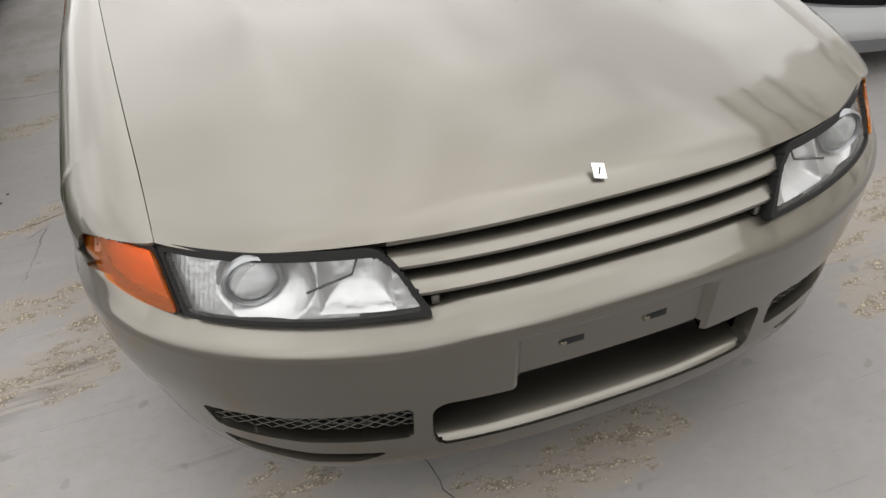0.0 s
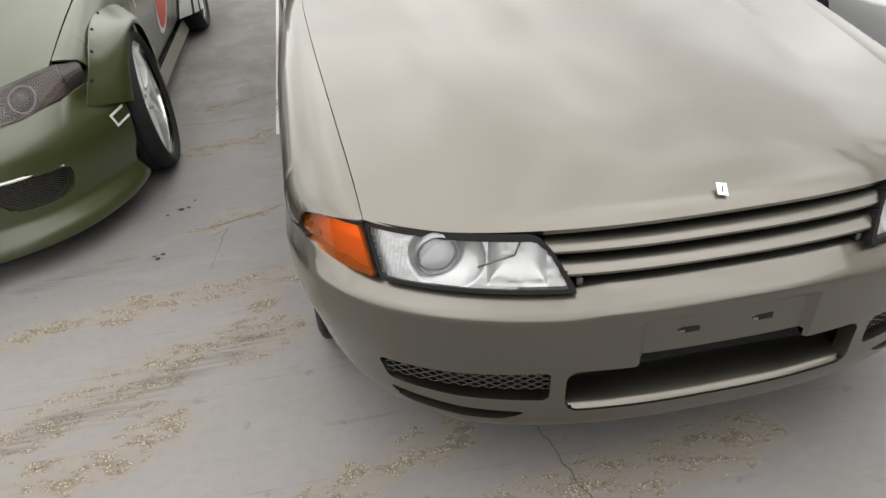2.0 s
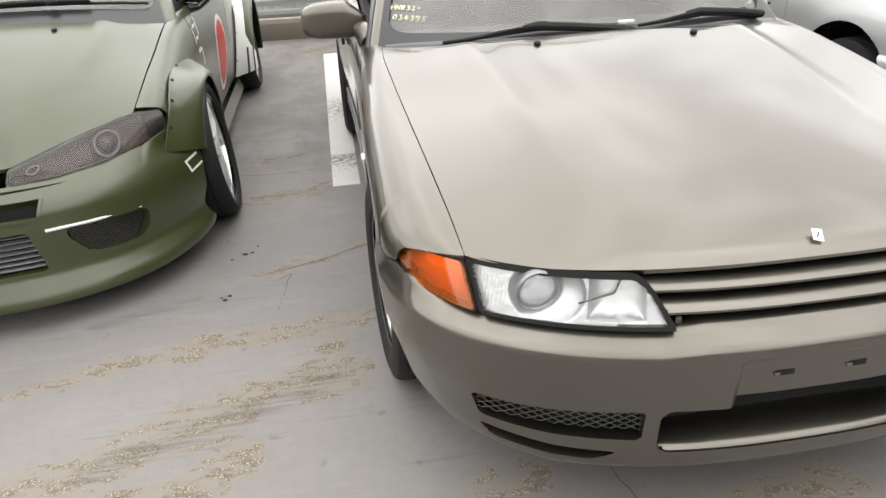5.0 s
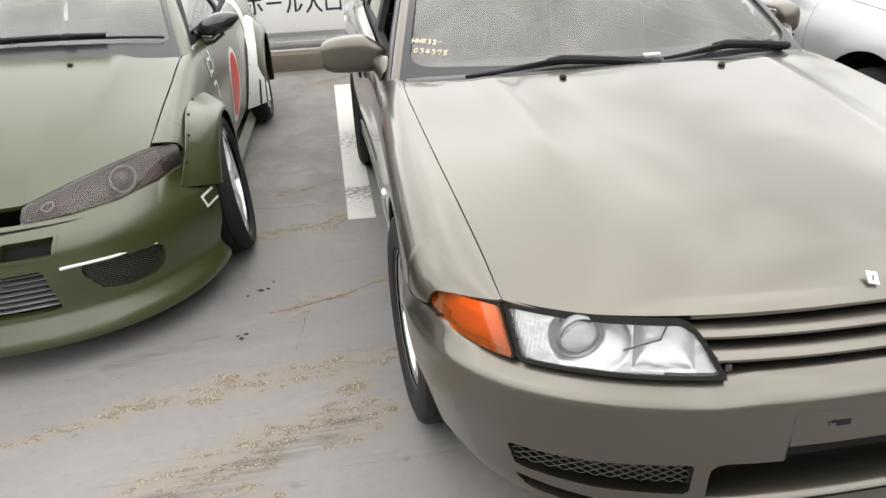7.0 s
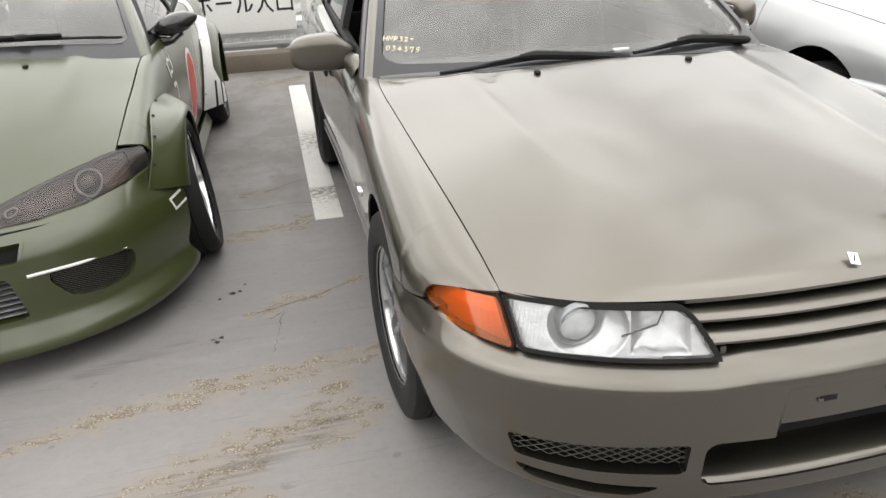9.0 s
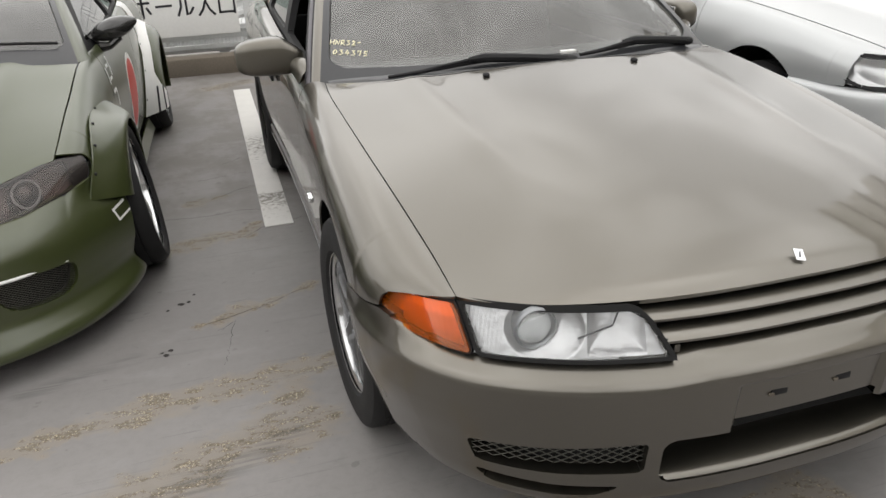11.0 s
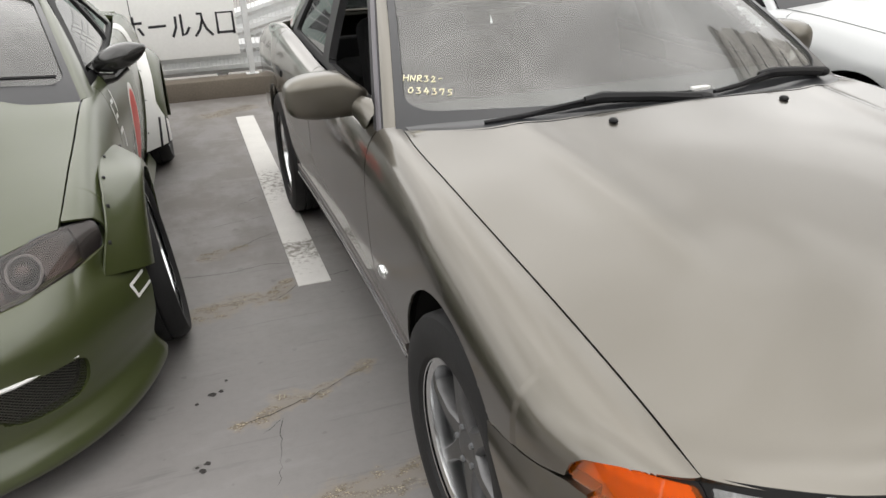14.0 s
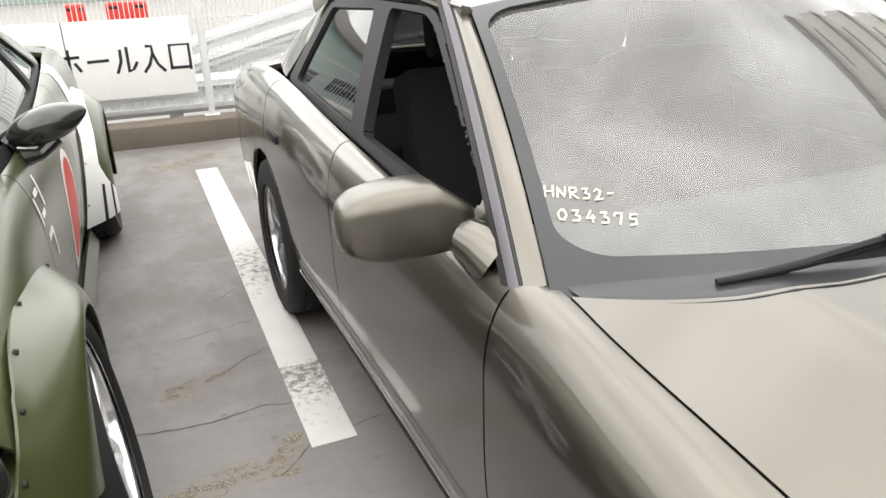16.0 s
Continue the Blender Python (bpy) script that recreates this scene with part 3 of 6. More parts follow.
        # roof rail between the window frame and the roof, body colour
        def rail(y, v):
            p = plane(y, np.full_like(y, 1.0))
            s = np.full_like(y, -1.0)
            q = top_skin(s, np.clip((y - ws_top[1][1]) / (roof[0] - ws_top[1][1]), 0, 1))
            q[..., 1] = y
            return p + (q - p) * v[..., None] + np.array((-0.012, 0, 0.012)) * (4 * v * (1 - v))[..., None]
        make("roof_rail", *skin(rail, ws_top[1][1] - 0.02, yc + 0.12, 30, -0.15, 1.0, 6, None, 0.02, mirror, True), mat, car)
    return screen


def interior(car, seat_y, dash_y, dash_z, half, wheel_x, floor_z=0.30, rear=3.3):
    """Cabin with its shade put into near-black cloth: floor tub, dashboard, steering wheel and seats."""
    bm = bmesh.new()
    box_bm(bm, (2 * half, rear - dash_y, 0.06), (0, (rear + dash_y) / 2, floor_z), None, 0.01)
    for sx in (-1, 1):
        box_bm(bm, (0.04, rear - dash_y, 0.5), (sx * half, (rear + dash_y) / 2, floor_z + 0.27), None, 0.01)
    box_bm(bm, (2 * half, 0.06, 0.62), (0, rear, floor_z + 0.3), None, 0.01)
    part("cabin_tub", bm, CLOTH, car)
    def dash(s, v):
        y = dash_y - 0.34 + 0.5 * v + 0.16 * s * s * (1 - v)
        z = dash_z - 0.075 - 0.02 * s * s * (1 - v) + 0.05 * np.sin(np.clip(v, 0, 1) * math.pi * 0.7) - 0.22 * np.clip(v - 0.72, 0, 1) / 0.28
        return np.stack([s * (half + 0.06), y, z], -1)
    make("dashboard", *skin(dash, -1, 1, 24, 0, 1, 20, None, 0.04), DASH, car)
    ring = [(Vector((wheel_x, dash_y + 0.30, dash_z - 0.02)) + Matrix.Rotation(radians(-62), 3, "X") @ Vector((0.185 * math.cos(a), 0.185 * math.sin(a), 0))) for a in np.linspace(0, 2 * math.pi, 37)]
    make("steering_wheel", *tube(ring, 0.014, 8), BLACK, car)
    hubc = Vector((wheel_x, dash_y + 0.30, dash_z - 0.03))
    for k in (0.3, math.pi - 0.3, -math.pi / 2):
        e = hubc + Matrix.Rotation(radians(-62), 3, "X") @ Vector((0.18 * math.cos(k), 0.18 * math.sin(k), 0))
        make("steering_spoke", *tube([hubc, e], 0.016, 6), BLACK, car)
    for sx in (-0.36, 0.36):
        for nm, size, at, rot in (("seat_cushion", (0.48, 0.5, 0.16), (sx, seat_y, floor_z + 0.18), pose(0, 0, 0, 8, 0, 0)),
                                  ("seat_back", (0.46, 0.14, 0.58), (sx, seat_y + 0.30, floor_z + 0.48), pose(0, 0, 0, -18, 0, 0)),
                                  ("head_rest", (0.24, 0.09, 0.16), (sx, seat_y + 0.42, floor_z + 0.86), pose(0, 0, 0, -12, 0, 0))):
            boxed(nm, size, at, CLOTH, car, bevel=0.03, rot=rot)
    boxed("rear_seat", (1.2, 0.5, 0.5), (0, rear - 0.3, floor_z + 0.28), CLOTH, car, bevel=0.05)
    boxed("parcel_shelf", (1.2, 0.5, 0.03), (0, rear + 0.25, dash_z - 0.08), DASH, car, bevel=0.005)


def underside(car, half, y0, y1, axles, low, top):
    """Dark chassis that closes the body from below, narrower at the wheels."""
    for nm, size, at in (("floor_pan", (2 * (half - 0.28), y1 - y0 - 0.2, 0.16), (0, (y0 + 0.2 + y1) / 2, low + 0.08)),
                         ("radiator_panel", (2 * (half - 0.45), 0.3, 0.12), (0, y0 + 0.12, low + 0.08)),
                         ("sill_pan", (2 * (half - 0.06), axles[1] - axles[0] - 0.8, 0.12), (0, (axles[0] + axles[1]) / 2, low + 0.07)),
                         ("engine_bay", (2 * (half - 0.30), axles[0] + 0.05 - y0, top - low - 0.22), (0, (axles[0] + 0.65 + y0) / 2, (low + top - 0.2) / 2)),
                         ("boot_floor", (2 * (half - 0.12), y1 - axles[1] - 0.5, 0.3), (0, (y1 + axles[1] + 0.4) / 2, low + 0.25))):
        boxed(nm, size, at, LINER, car, bevel=0.01)
    for c in axles:
        for s in (-1, 1):
            ang = np.linspace(-0.25, math.pi + 0.25, 20)
            verts = [(s * (half - 0.03 - x), c + 0.385 * math.cos(a), 0.32 + 0.385 * math.sin(a)) for a in ang for x in (0.0, 0.24)]
            faces = [[2 * i, 2 * i + 1, 2 * i + 3, 2 * i + 2] for i in range(19)]
            n = len(verts)
            verts += [(s * (half - 0.27), c, 0.2)]
            faces += [[2 * i + 1, n, 2 * i + 3] for i in range(19)]
            make("wheel_house", verts, faces, LINER, car)


def bumper_skin(body, prof, top, bottom, roll, fade=(9, 1)):
    """f(u, v): v = 0 at the lower edge, 1 at the upper edge; prof gives how far each height stands proud of the nose's line."""
    def f(u, v):
        x, y = body.plan(u)
        nx, ny = body.normal(u)
        zt = top(x, y)
        z = bottom(x, y) + (zt - bottom(x, y)) * v
        o = smooth_curve(z, prof) + smooth_curve(zt - z, roll) * (1 - np.clip((y - fade[0]) / fade[1], 0, 1))
        return np.stack([x + nx * o, y + ny * o, z], -1)
    return f


def pocket(body, f, outline, depth, u0, u1, v0, v1, nu=120, nv=60):
    """A skin that lies deeper than f, slightly larger than an opening in it."""
    def g(u, v):
        p = f(u, v)
        x, y = body.plan(u)
        nx, ny = body.normal(u)
        return np.stack([p[..., 0] - nx * depth, p[..., 1] - ny * depth, p[..., 2]], -1)
    return skin(g, u0, u1, nu, v0, v1, nv, lambda P, U, V: outline(f(U, V)) + 0.012, 0.004, flip=False)


def lamp_face(body, rake, z0, out=0.0):
    def f(u, z):
        x, y = body.plan(u)
        nx, ny = body.normal(u)
        o = out - rake * (z - z0)
        return np.stack([x + nx * o, y + ny * o, z], -1)
    return f


def u_of(body, x):
    return math.asin(min(x / body.W, 1) ** (1 / body.e))


def egg(name, centre, half, mat, parent, power=2.6, taper=None, label="", n=28, crown=None):
    """A rounded pod; taper(v in -1..1 along x) scales its section."""
    verts, faces = [], []
    m = n
    sp = lambda c: math.copysign(abs(c) ** (2 / power), c)
    for i in range(n + 1):
        a = -math.pi / 2 + math.pi * i / n
        for j in range(m):
            b = 2 * math.pi * j / m
            x = sp(math.sin(a))
            k = sp(math.cos(a)) * (taper(x) if taper else 1)
            verts.append((centre[0] + half[0] * x, centre[1] + half[1] * k * sp(math.cos(b)), centre[2] + half[2] * k * sp(math.sin(b)) * (crown(x) if crown and math.sin(b) > 0 else 1)))
    for i in range(n):
        for j in range(m):
            a, b = i * m + j, i * m + (j + 1) % m
            faces.append([a, a + m, b + m, b])
    return make(name, verts, faces, mat, parent, label)


def bar(body, x_end, z, height, depth, back, drop=0.0, n=40):
    """A grille bar that follows the nose."""
    verts, faces = [], []
    sec = [(-0.5, 0.9), (-0.5, 0.10), (-0.40, 0.0), (-0.22, 0.02), (0.32, 0.42), (0.5, 0.9)]
    for i in range(n + 1):
        x = x_end * (2 * i / n - 1)
        y = float(body.plan_y(x)) + back
        for sz, sy in sec:
            verts.append((x, y + sy * depth, z + sz * height + drop * (x / x_end) ** 2))
    k = len(sec)
    for i in range(n):
        for j in range(k):
            a, b = i * k + j, i * k + (j + 1) % k
            faces.append([a, b, b + k, a + k])
    faces += [list(range(k))[::-1], [n * k + j for j in range(k)]]
    return verts, faces


def mesh_grid(body, f, outline, depth, u0, u1, z_to_v, cell=(0.022, 0.011), wire_r=0.0012):
    """Expanded-metal lattice behind an opening: thin strips in two slants."""
    verts, faces = [], []
    us = np.linspace(u0, u1, 160)
    for slant in (1, -1):
        for k in range(-60, 120):
            prev = None
            for u in us:
                x, y = body.plan(np.array([[u]]))
                s = float(x[0, 0])
                z = 0.24 + (k * cell[0] + slant * s) * cell[1] / cell[0] * 1.0
                if not 0.2 < z < 0.5:
                    prev = None
                    continue
                nx, ny = body.normal(np.array([[u]]))
                p = np.array((s - float(nx[0, 0]) * depth, float(y[0, 0]) - float(ny[0, 0]) * depth, z))
                if outline(np.array([[[s, float(y[0, 0]), z]]]))[0, 0] < -0.008:
                    prev = None
                    continue
                n = len(verts)
                verts += [p + (0, 0, wire_r), p - (0, 0, wire_r), p + (0, 0.003, 0)]
                if prev is not None:
                    faces += [[prev, prev + 1, n + 1, n], [prev + 1, prev + 2, n + 2, n + 1], [prev + 2, prev, n, n + 2]]
                prev = n
    return verts, faces


def mirrored(verts, faces):
    return [(-v[0], v[1], v[2]) for v in verts], [list(reversed(f)) for f in faces]


# ---- the champagne saloon ----


def champagne_saloon():
    car = thing("sedan_car", pose(-0.002, 0, 0, 0, 0, 0.5), "champagne grey four-door saloon with clear headlamps and an open window", "car")
    body = Body(W=0.87, L=0.53, y0=0.012, power=2.5,
                gap_x=[(0.2, 0.706), (0.4, 0.714), (0.6, 0.726), (0.9, 0.743), (1.2, 0.756), (1.42, 0.760), (1.56, 0.752), (1.75, 0.775), (2.58, 0.775), (3.355, 0.768), (3.8, 0.748), (4.3, 0.735), (4.6, 0.72)],
                gap_z=[(0.2, 0.684), (0.26, 0.692), (0.4, 0.722), (0.6, 0.762), (0.9, 0.812), (1.25, 0.862), (1.56, 0.892), (1.8, 0.888), (2.58, 0.905), (3.355, 0.955), (3.8, 0.95), (4.3, 0.90), (4.6, 0.83)],
                width=[(0, 0.87), (0.9, 0.872), (1.3, 0.862), (1.7, 0.853), (2.7, 0.853), (3.3, 0.865), (3.6, 0.87), (4.1, 0.855), (4.45, 0.82), (4.6, 0.76)],
                hood_z=[(0, 0.700), (0.025, 0.722), (0.07, 0.745), (0.2, 0.79), (0.45, 0.852), (0.7, 0.898), (1, 0.937)],
                hood_rear=(1.325, 0.561, 3.5), shoulder=0.62, arch_r=0.365, axles=(0.90, 3.54))
    body.lip, body.bow, body.raised = 0.0, (0.80, 0.92), 0.10
    # bonnet
    make("bonnet", *skin(body.bonnet, -0.9990, 0.9990, 90, 0.004, 1, 90, None, 0.016), BEIGE, car, angle=75)
    amber_pts = [(0.703, 0.592), (0.775, 0.597), (0.822, 0.610), (0.838, 0.628), (0.838, 0.652), (0.826, 0.665), (0.795, 0.674), (0.717, 0.682)]
    lamp_pts = [(0.318, 0.588), (0.692, 0.588), (0.709, 0.692), (0.388, 0.696), (0.36, 0.672)]
    lens_pts = [(0.334, 0.596), (0.687, 0.595), (0.700, 0.679), (0.387, 0.682), (0.366, 0.664)]
    wing_seam = lambda y: lerp(y, [(0.2, 0.700), (0.27, 0.692), (0.34, 0.680), (0.382, 0.669), (0.398, 0.655), (0.404, 0.628), (0.46, 0.612), (0.62, 0.580), (0.63, 0.1), (5, 0.1)])
    side_panels(car, body, BEIGE, (0.262, 1.625), (1.625, 2.61, 3.46), 4.55, 0.285, wing_seam)

    # front bumper with its openings
    top = lambda x, y: np.where(y < 0.36, lerp(np.abs(x), [(0, 0.600), (0.26, 0.598), (0.345, 0.586), (0.70, 0.586), (0.79, 0.598), (0.826, 0.620), (0.9, 0.63)]),
                                lerp(y, [(0.36, 0.624), (0.40, 0.6250), (0.46, 0.6105), (0.62, 0.579), (0.7, 0.57)]))
    bottom = lambda x, y: 0.185 + 0 * x
    prof = [(0.17, -0.09), (0.188, -0.056), (0.205, -0.030), (0.225, -0.012), (0.245, -0.004), (0.262, 0.0), (0.30, 0.004), (0.36, 0.010), (0.40, 0.016), (0.46, 0.022), (0.52, 0.027), (0.548, 0.027), (0.566, 0.022), (0.60, 0.015), (0.65, 0.01)]
    raw = bumper_skin(body, prof, top, bottom, [(0, -0.062), (0.004, -0.046), (0.012, -0.034), (0.028, -0.018), (0.042, -0.006), (0.055, 0.0), (0.07, 0.0), (0.09, 0.0), (0.5, 0.0)], (0.25, 0.11))

    def face(u, v):
        p = raw(u, v)
        d = np.minimum(0.192 - np.abs(p[..., 0]), np.minimum(p[..., 2] - 0.36, 0.523 - p[..., 2]))
        p[..., 1] += 0.016 * np.clip(d / 0.012, 0, 1)
        side = np.clip((p[..., 1] - 0.36) / 0.1, 0, 1)
        low = np.clip((0.46 - p[..., 2]) / 0.26, 0, 1) ** 1.3
        corner = np.clip((np.abs(p[..., 0]) - 0.55) / 0.3, 0, 1)
        p[..., 0] -= np.sign(p[..., 0]) * 0.046 * low * np.maximum(corner, side)
        p[..., 1] += 0.03 * low * corner * (1 - side)
        p[..., 0] -= np.sign(p[..., 0]) * 0.013 * np.clip((p[..., 1] - 0.30) / 0.14, 0, 1)
        return p

    def vent(P):
        return poly_sdf(-np.abs(P[..., 0]), P[..., 2], [(-0.695, 0.314), (-0.372, 0.312), (-0.370, 0.396), (-0.716, 0.379)], 0.014)

    def slot(P):
        return poly_sdf(-np.abs(P[..., 0]), P[..., 2], [(-0.665, 0.252), (-0.47, 0.247), (-0.415, 0.275), (-0.697, 0.286)], 0.008)

    def intake(P):
        return np.maximum(poly_sdf(P[..., 0], P[..., 2], [(-0.338, 0.275), (0.338, 0.275), (0.338, 0.397), (-0.338, 0.397)], 0.03),
                          poly_sdf(P[..., 0], P[..., 2], [(-0.186, 0.30), (0.186, 0.30), (0.186, 0.420), (-0.186, 0.420)], 0.004))
    keep = lambda P, U, V: np.minimum.reduce([-vent(P), -slot(P), -intake(P), body.arch(P) + 0.004])
    make("front_bumper", *skin(face, -1.80, 1.80, 420, 0, 1, 96, keep, 0.04), BEIGE, car)
    for nm, o, ends in (("vent_duct", vent, ((-1.4, -0.25), (0.25, 1.4))), ("lower_slot", slot, ((-1.4, -0.25), (0.25, 1.4))), ("intake_duct", intake, ((-0.6, 0.6),))):
        for a, b in ends:
            make(nm, *pocket(body, face, o, {"intake_duct": 0.14, "vent_duct": 0.055, "lower_slot": 0.034}[nm], a, b, 0, 1, 130, 70), BEIGE if nm == "lower_slot" else LINER, car)
    # meshes in the two vents
    upper = lambda P: np.minimum(vent(P), P[..., 2] - 0.338)
    one = mesh_grid(body, face, upper, 0.010, u_of(body, 0.36), u_of(body, 0.73), None, (0.029, 0.015), 0.0011)
    make("vent_mesh", *one, MESHM, car, "expanded metal mesh")
    make("vent_mesh", *mirrored(*one), MESHM, car, "expanded metal mesh")
    # painted floor that runs back into the intake
    def floor_of(z0, rise, depth):
        def shelf(u, v):
            x, y = body.plan(u)
            nx, ny = body.normal(u)
            q = np.clip(v / 0.10, 0, 1)
            d = 0.001 + depth * v
            z = z0 - 0.004 + 0.006 * np.sin(q * math.pi / 2) + rise * v ** 0.62
            return np.stack([x - nx * d, y - ny * d, z], -1)
        return shelf
    make("intake_shelf", *skin(floor_of(0.274, 0.038, 0.125), -u_of(body, 0.336), u_of(body, 0.336), 50, 0, 1, 24, None, 0.004), BEIGE, car, "painted floor of the intake")
    # plate holder marks
    for sx in (-1, 1):
        boxed("plate_bolt_slot", (0.042, 0.004, 0.016), (sx * 0.082, 0.0065, 0.472), BLACK, car, bevel=0.001)
        boxed("plate_nut", (0.012, 0.006, 0.007), (sx * 0.082 - 0.02, 0.004, 0.470), KERB, car, bevel=0.001)

    # grille
    for z, end, back, drop in ((0.667, 0.366, 0.040, -0.002), (0.627, 0.345, 0.018, -0.002)):
        make("grille_bar", *bar(body, end, z, 0.0255, 0.052, back, drop), BEIGE, car)
    def grille_back(u, z):
        x, y = body.plan(u)
        return np.stack([x, y + 0.10, z], -1)
    make("grille_backing", *skin(grille_back, -u_of(body, 0.42), u_of(body, 0.42), 30, 0.57, 0.705, 4, None, 0.01), LINER, car)

    # lamps
    lampf = lamp_face(body, 0.48, 0.588)
    outer = lambda P: poly_sdf(np.abs(P[..., 0]), P[..., 2], lamp_pts, 0.010)
    inner = lambda P: poly_sdf(np.abs(P[..., 0]), P[..., 2], lens_pts, 0.006)
    amb = lambda P: poly_sdf(np.abs(P[..., 0]), P[..., 2], amber_pts, 0.008)
    for mirror in (False, True):
        sx = -1 if mirror else 1
        lamp = new("headlamp")
        lamp.parent = car
        lamp["label"] = "clear glass headlamp with a projector"
        ua, ub = u_of(body, 0.30), u_of(body, 0.74)
        make("lamp_surround", *skin(lamp_face(body, 0.48, 0.588, 0.002), ua, ub, 110, 0.58, 0.705, 34, lambda P, U, V: np.minimum(outer(P), -inner(P)), 0.05, mirror), LINER, lamp)
        g = make("lamp_lens", *skin(lamp_face(body, 0.48, 0.588, -0.002), ua, ub, 90, 0.58, 0.705, 26, lambda P, U, V: inner(P) + 0.003, 0.003, mirror), LENS, lamp)
        pane(g)

        def bowl(u, z):
            x, y = body.plan(u)
            nx, ny = body.normal(u)
            o = -0.016 - 0.48 * (z - 0.588)
            cx = (np.abs(x) - 0.575) / 0.075
            cz = (z - 0.642) / 0.060
            r = np.sqrt(cx * cx + cz * cz)
            o = o - 0.034 * np.clip(1.05 - r * r, 0, 1) ** 0.7
            x2 = (np.abs(x) - 0.435) / 0.058
            z2 = (z - 0.646) / 0.05
            o = o - 0.030 * np.clip(1 - np.maximum(np.abs(x2), np.abs(z2)) ** 3, 0, 1) ** 0.6
            o = o + 0.0004 * np.sin(x * 900) * (np.abs(x) < 0.50) + 0.0004 * np.sin(x * 800) * (np.abs(x) > 0.645)
            return np.stack([x + nx * o, y + ny * o, z], -1)
        make("lamp_reflector", *skin(bowl, ua, ub, 150, 0.585, 0.70, 50, lambda P, U, V: poly_sdf(np.abs(P[..., 0]), P[..., 2], lens_pts, 0.006) + np.where((P[..., 2] > 0.66) | (np.abs(P[..., 0]) < 0.43), 0.003, 0.016), 0.0, mirror), REFLECTOR, lamp)
        py = float(body.plan_y(0.575)) + 0.045
        v, fc = lathe([(0.0, 0.046), (0.012, 0.047), (0.016, 0.043), (0.010, 0.039), (-0.03, 0.038)], 40)
        ring = make("projector_ring", v, fc, ALLOY, lamp)
        ring.matrix_local = pose(sx * 0.575, py + 0.010, 0.645, 0, 0, -90)
        bm = bmesh.new()
        bmesh.ops.create_uvsphere(bm, u_segments=28, v_segments=16, radius=0.041)
        pl = part("projector_lens", bm, LENS_BALL, lamp)
        pl.matrix_local = pose(sx * 0.575, py + 0.012, 0.645) @ Matrix.Diagonal((1, 0.62, 1, 1))
        bl = make("lamp_strip", *tube([(sx * 0.50, float(body.plan_y(0.5)) + 0.035, 0.628), (sx * 0.425, float(body.plan_y(0.43)) + 0.055, 0.645), (sx * 0.412, float(body.plan_y(0.41)) + 0.065, 0.672)], 0.0022, 6), INK, lamp)
        # indicator
        ind = new("indicator")
        ind.parent = car
        ind["label"] = "amber corner indicator"
        def ambf(u, z):
            p = lamp_face(body, 0.40, 0.60, 0.001)(u, z)
            return p
        make("indicator_gasket", *skin(lamp_face(body, 0.40, 0.60, -0.006), u_of(body, 0.67), 1.48, 90, 0.565, 0.715, 40, lambda P, U, V: np.minimum(amb(P) + 0.007, -amb(P) + 0.004), 0.02, mirror), BLACK, ind)
        make("indicator_lens", *skin(ambf, u_of(body, 0.68), 1.45, 90, 0.575, 0.705, 40, lambda P, U, V: amb(P), 0.004, mirror), AMBER, ind)
        def amb_back(u, z):
            p = lamp_face(body, 0.40, 0.60, -0.026)(u, z)
            return p + np.stack([0 * u, 0.0007 * np.sin(p[..., 0] * 620) + 0.012 * np.abs(p[..., 2] - 0.64) / 0.05, 0 * u], -1)
        make("indicator_reflector", *skin(amb_back, u_of(body, 0.67), 1.46, 120, 0.570, 0.71, 30, lambda P, U, V: amb(P) + 0.012, 0.0, mirror), AMBER_BACK, ind)
        # bumper corner bracket beside the grille
        boxed("bumper_stop", (0.016, 0.035, 0.020), (sx * 0.308, float(body.plan_y(0.31)) + 0.040, 0.598), BEIGE, car, bevel=0.005)

    # small things on the bonnet
    def on_bonnet(x, y):
        v = np.linspace(0, 1, 400)
        s = x / 0.735
        P = body.bonnet(np.full(400, s), v)
        k = int(np.argmin(np.abs(P[:, 1] - y)))
        return P[k]
    for sx in (-1, 1):
        p = on_bonnet(sx * 0.262, 1.253)
        egg("washer_jet", (p[0], p[1], p[2] + 0.004), (0.011, 0.014, 0.008), BLACK, car, 2.2, n=14)
    p = on_bonnet(0.0, 0.104)
    bm = bmesh.new()
    q = [(-0.012, -0.010), (0.009, -0.016), (0.012, 0.010), (-0.010, 0.016)]
    vs = [bm.verts.new((a, 0, b)) for a, b in q]
    fce = bm.faces.new(vs)
    r = bmesh.ops.extrude_face_region(bm, geom=[fce])
    bmesh.ops.translate(bm, vec=(0, 0.003, 0), verts=[e for e in r["geom"] if isinstance(e, bmesh.types.BMVert)])
    bmesh.ops.recalc_face_normals(bm, faces=bm.faces)
    em = part("bonnet_badge", bm, POLISH, car, "bright metal badge", smooth=False)
    em.matrix_local = pose(0, p[1] - 0.006, p[2] + 0.009, -46, 0, 0)
    boxed("badge_mark", (0.0025, 0.001, 0.013), (0.0005, -0.0006, 0.0), INK, em, "dark line in the badge", bevel=0.0002, rot=pose(0, 0, 0, 0, 24, 0))

    # cabin
    belt = [(1.5, 0.885), (1.8, 0.89), (2.58, 0.907), (3.355, 0.957), (3.9, 0.955)]
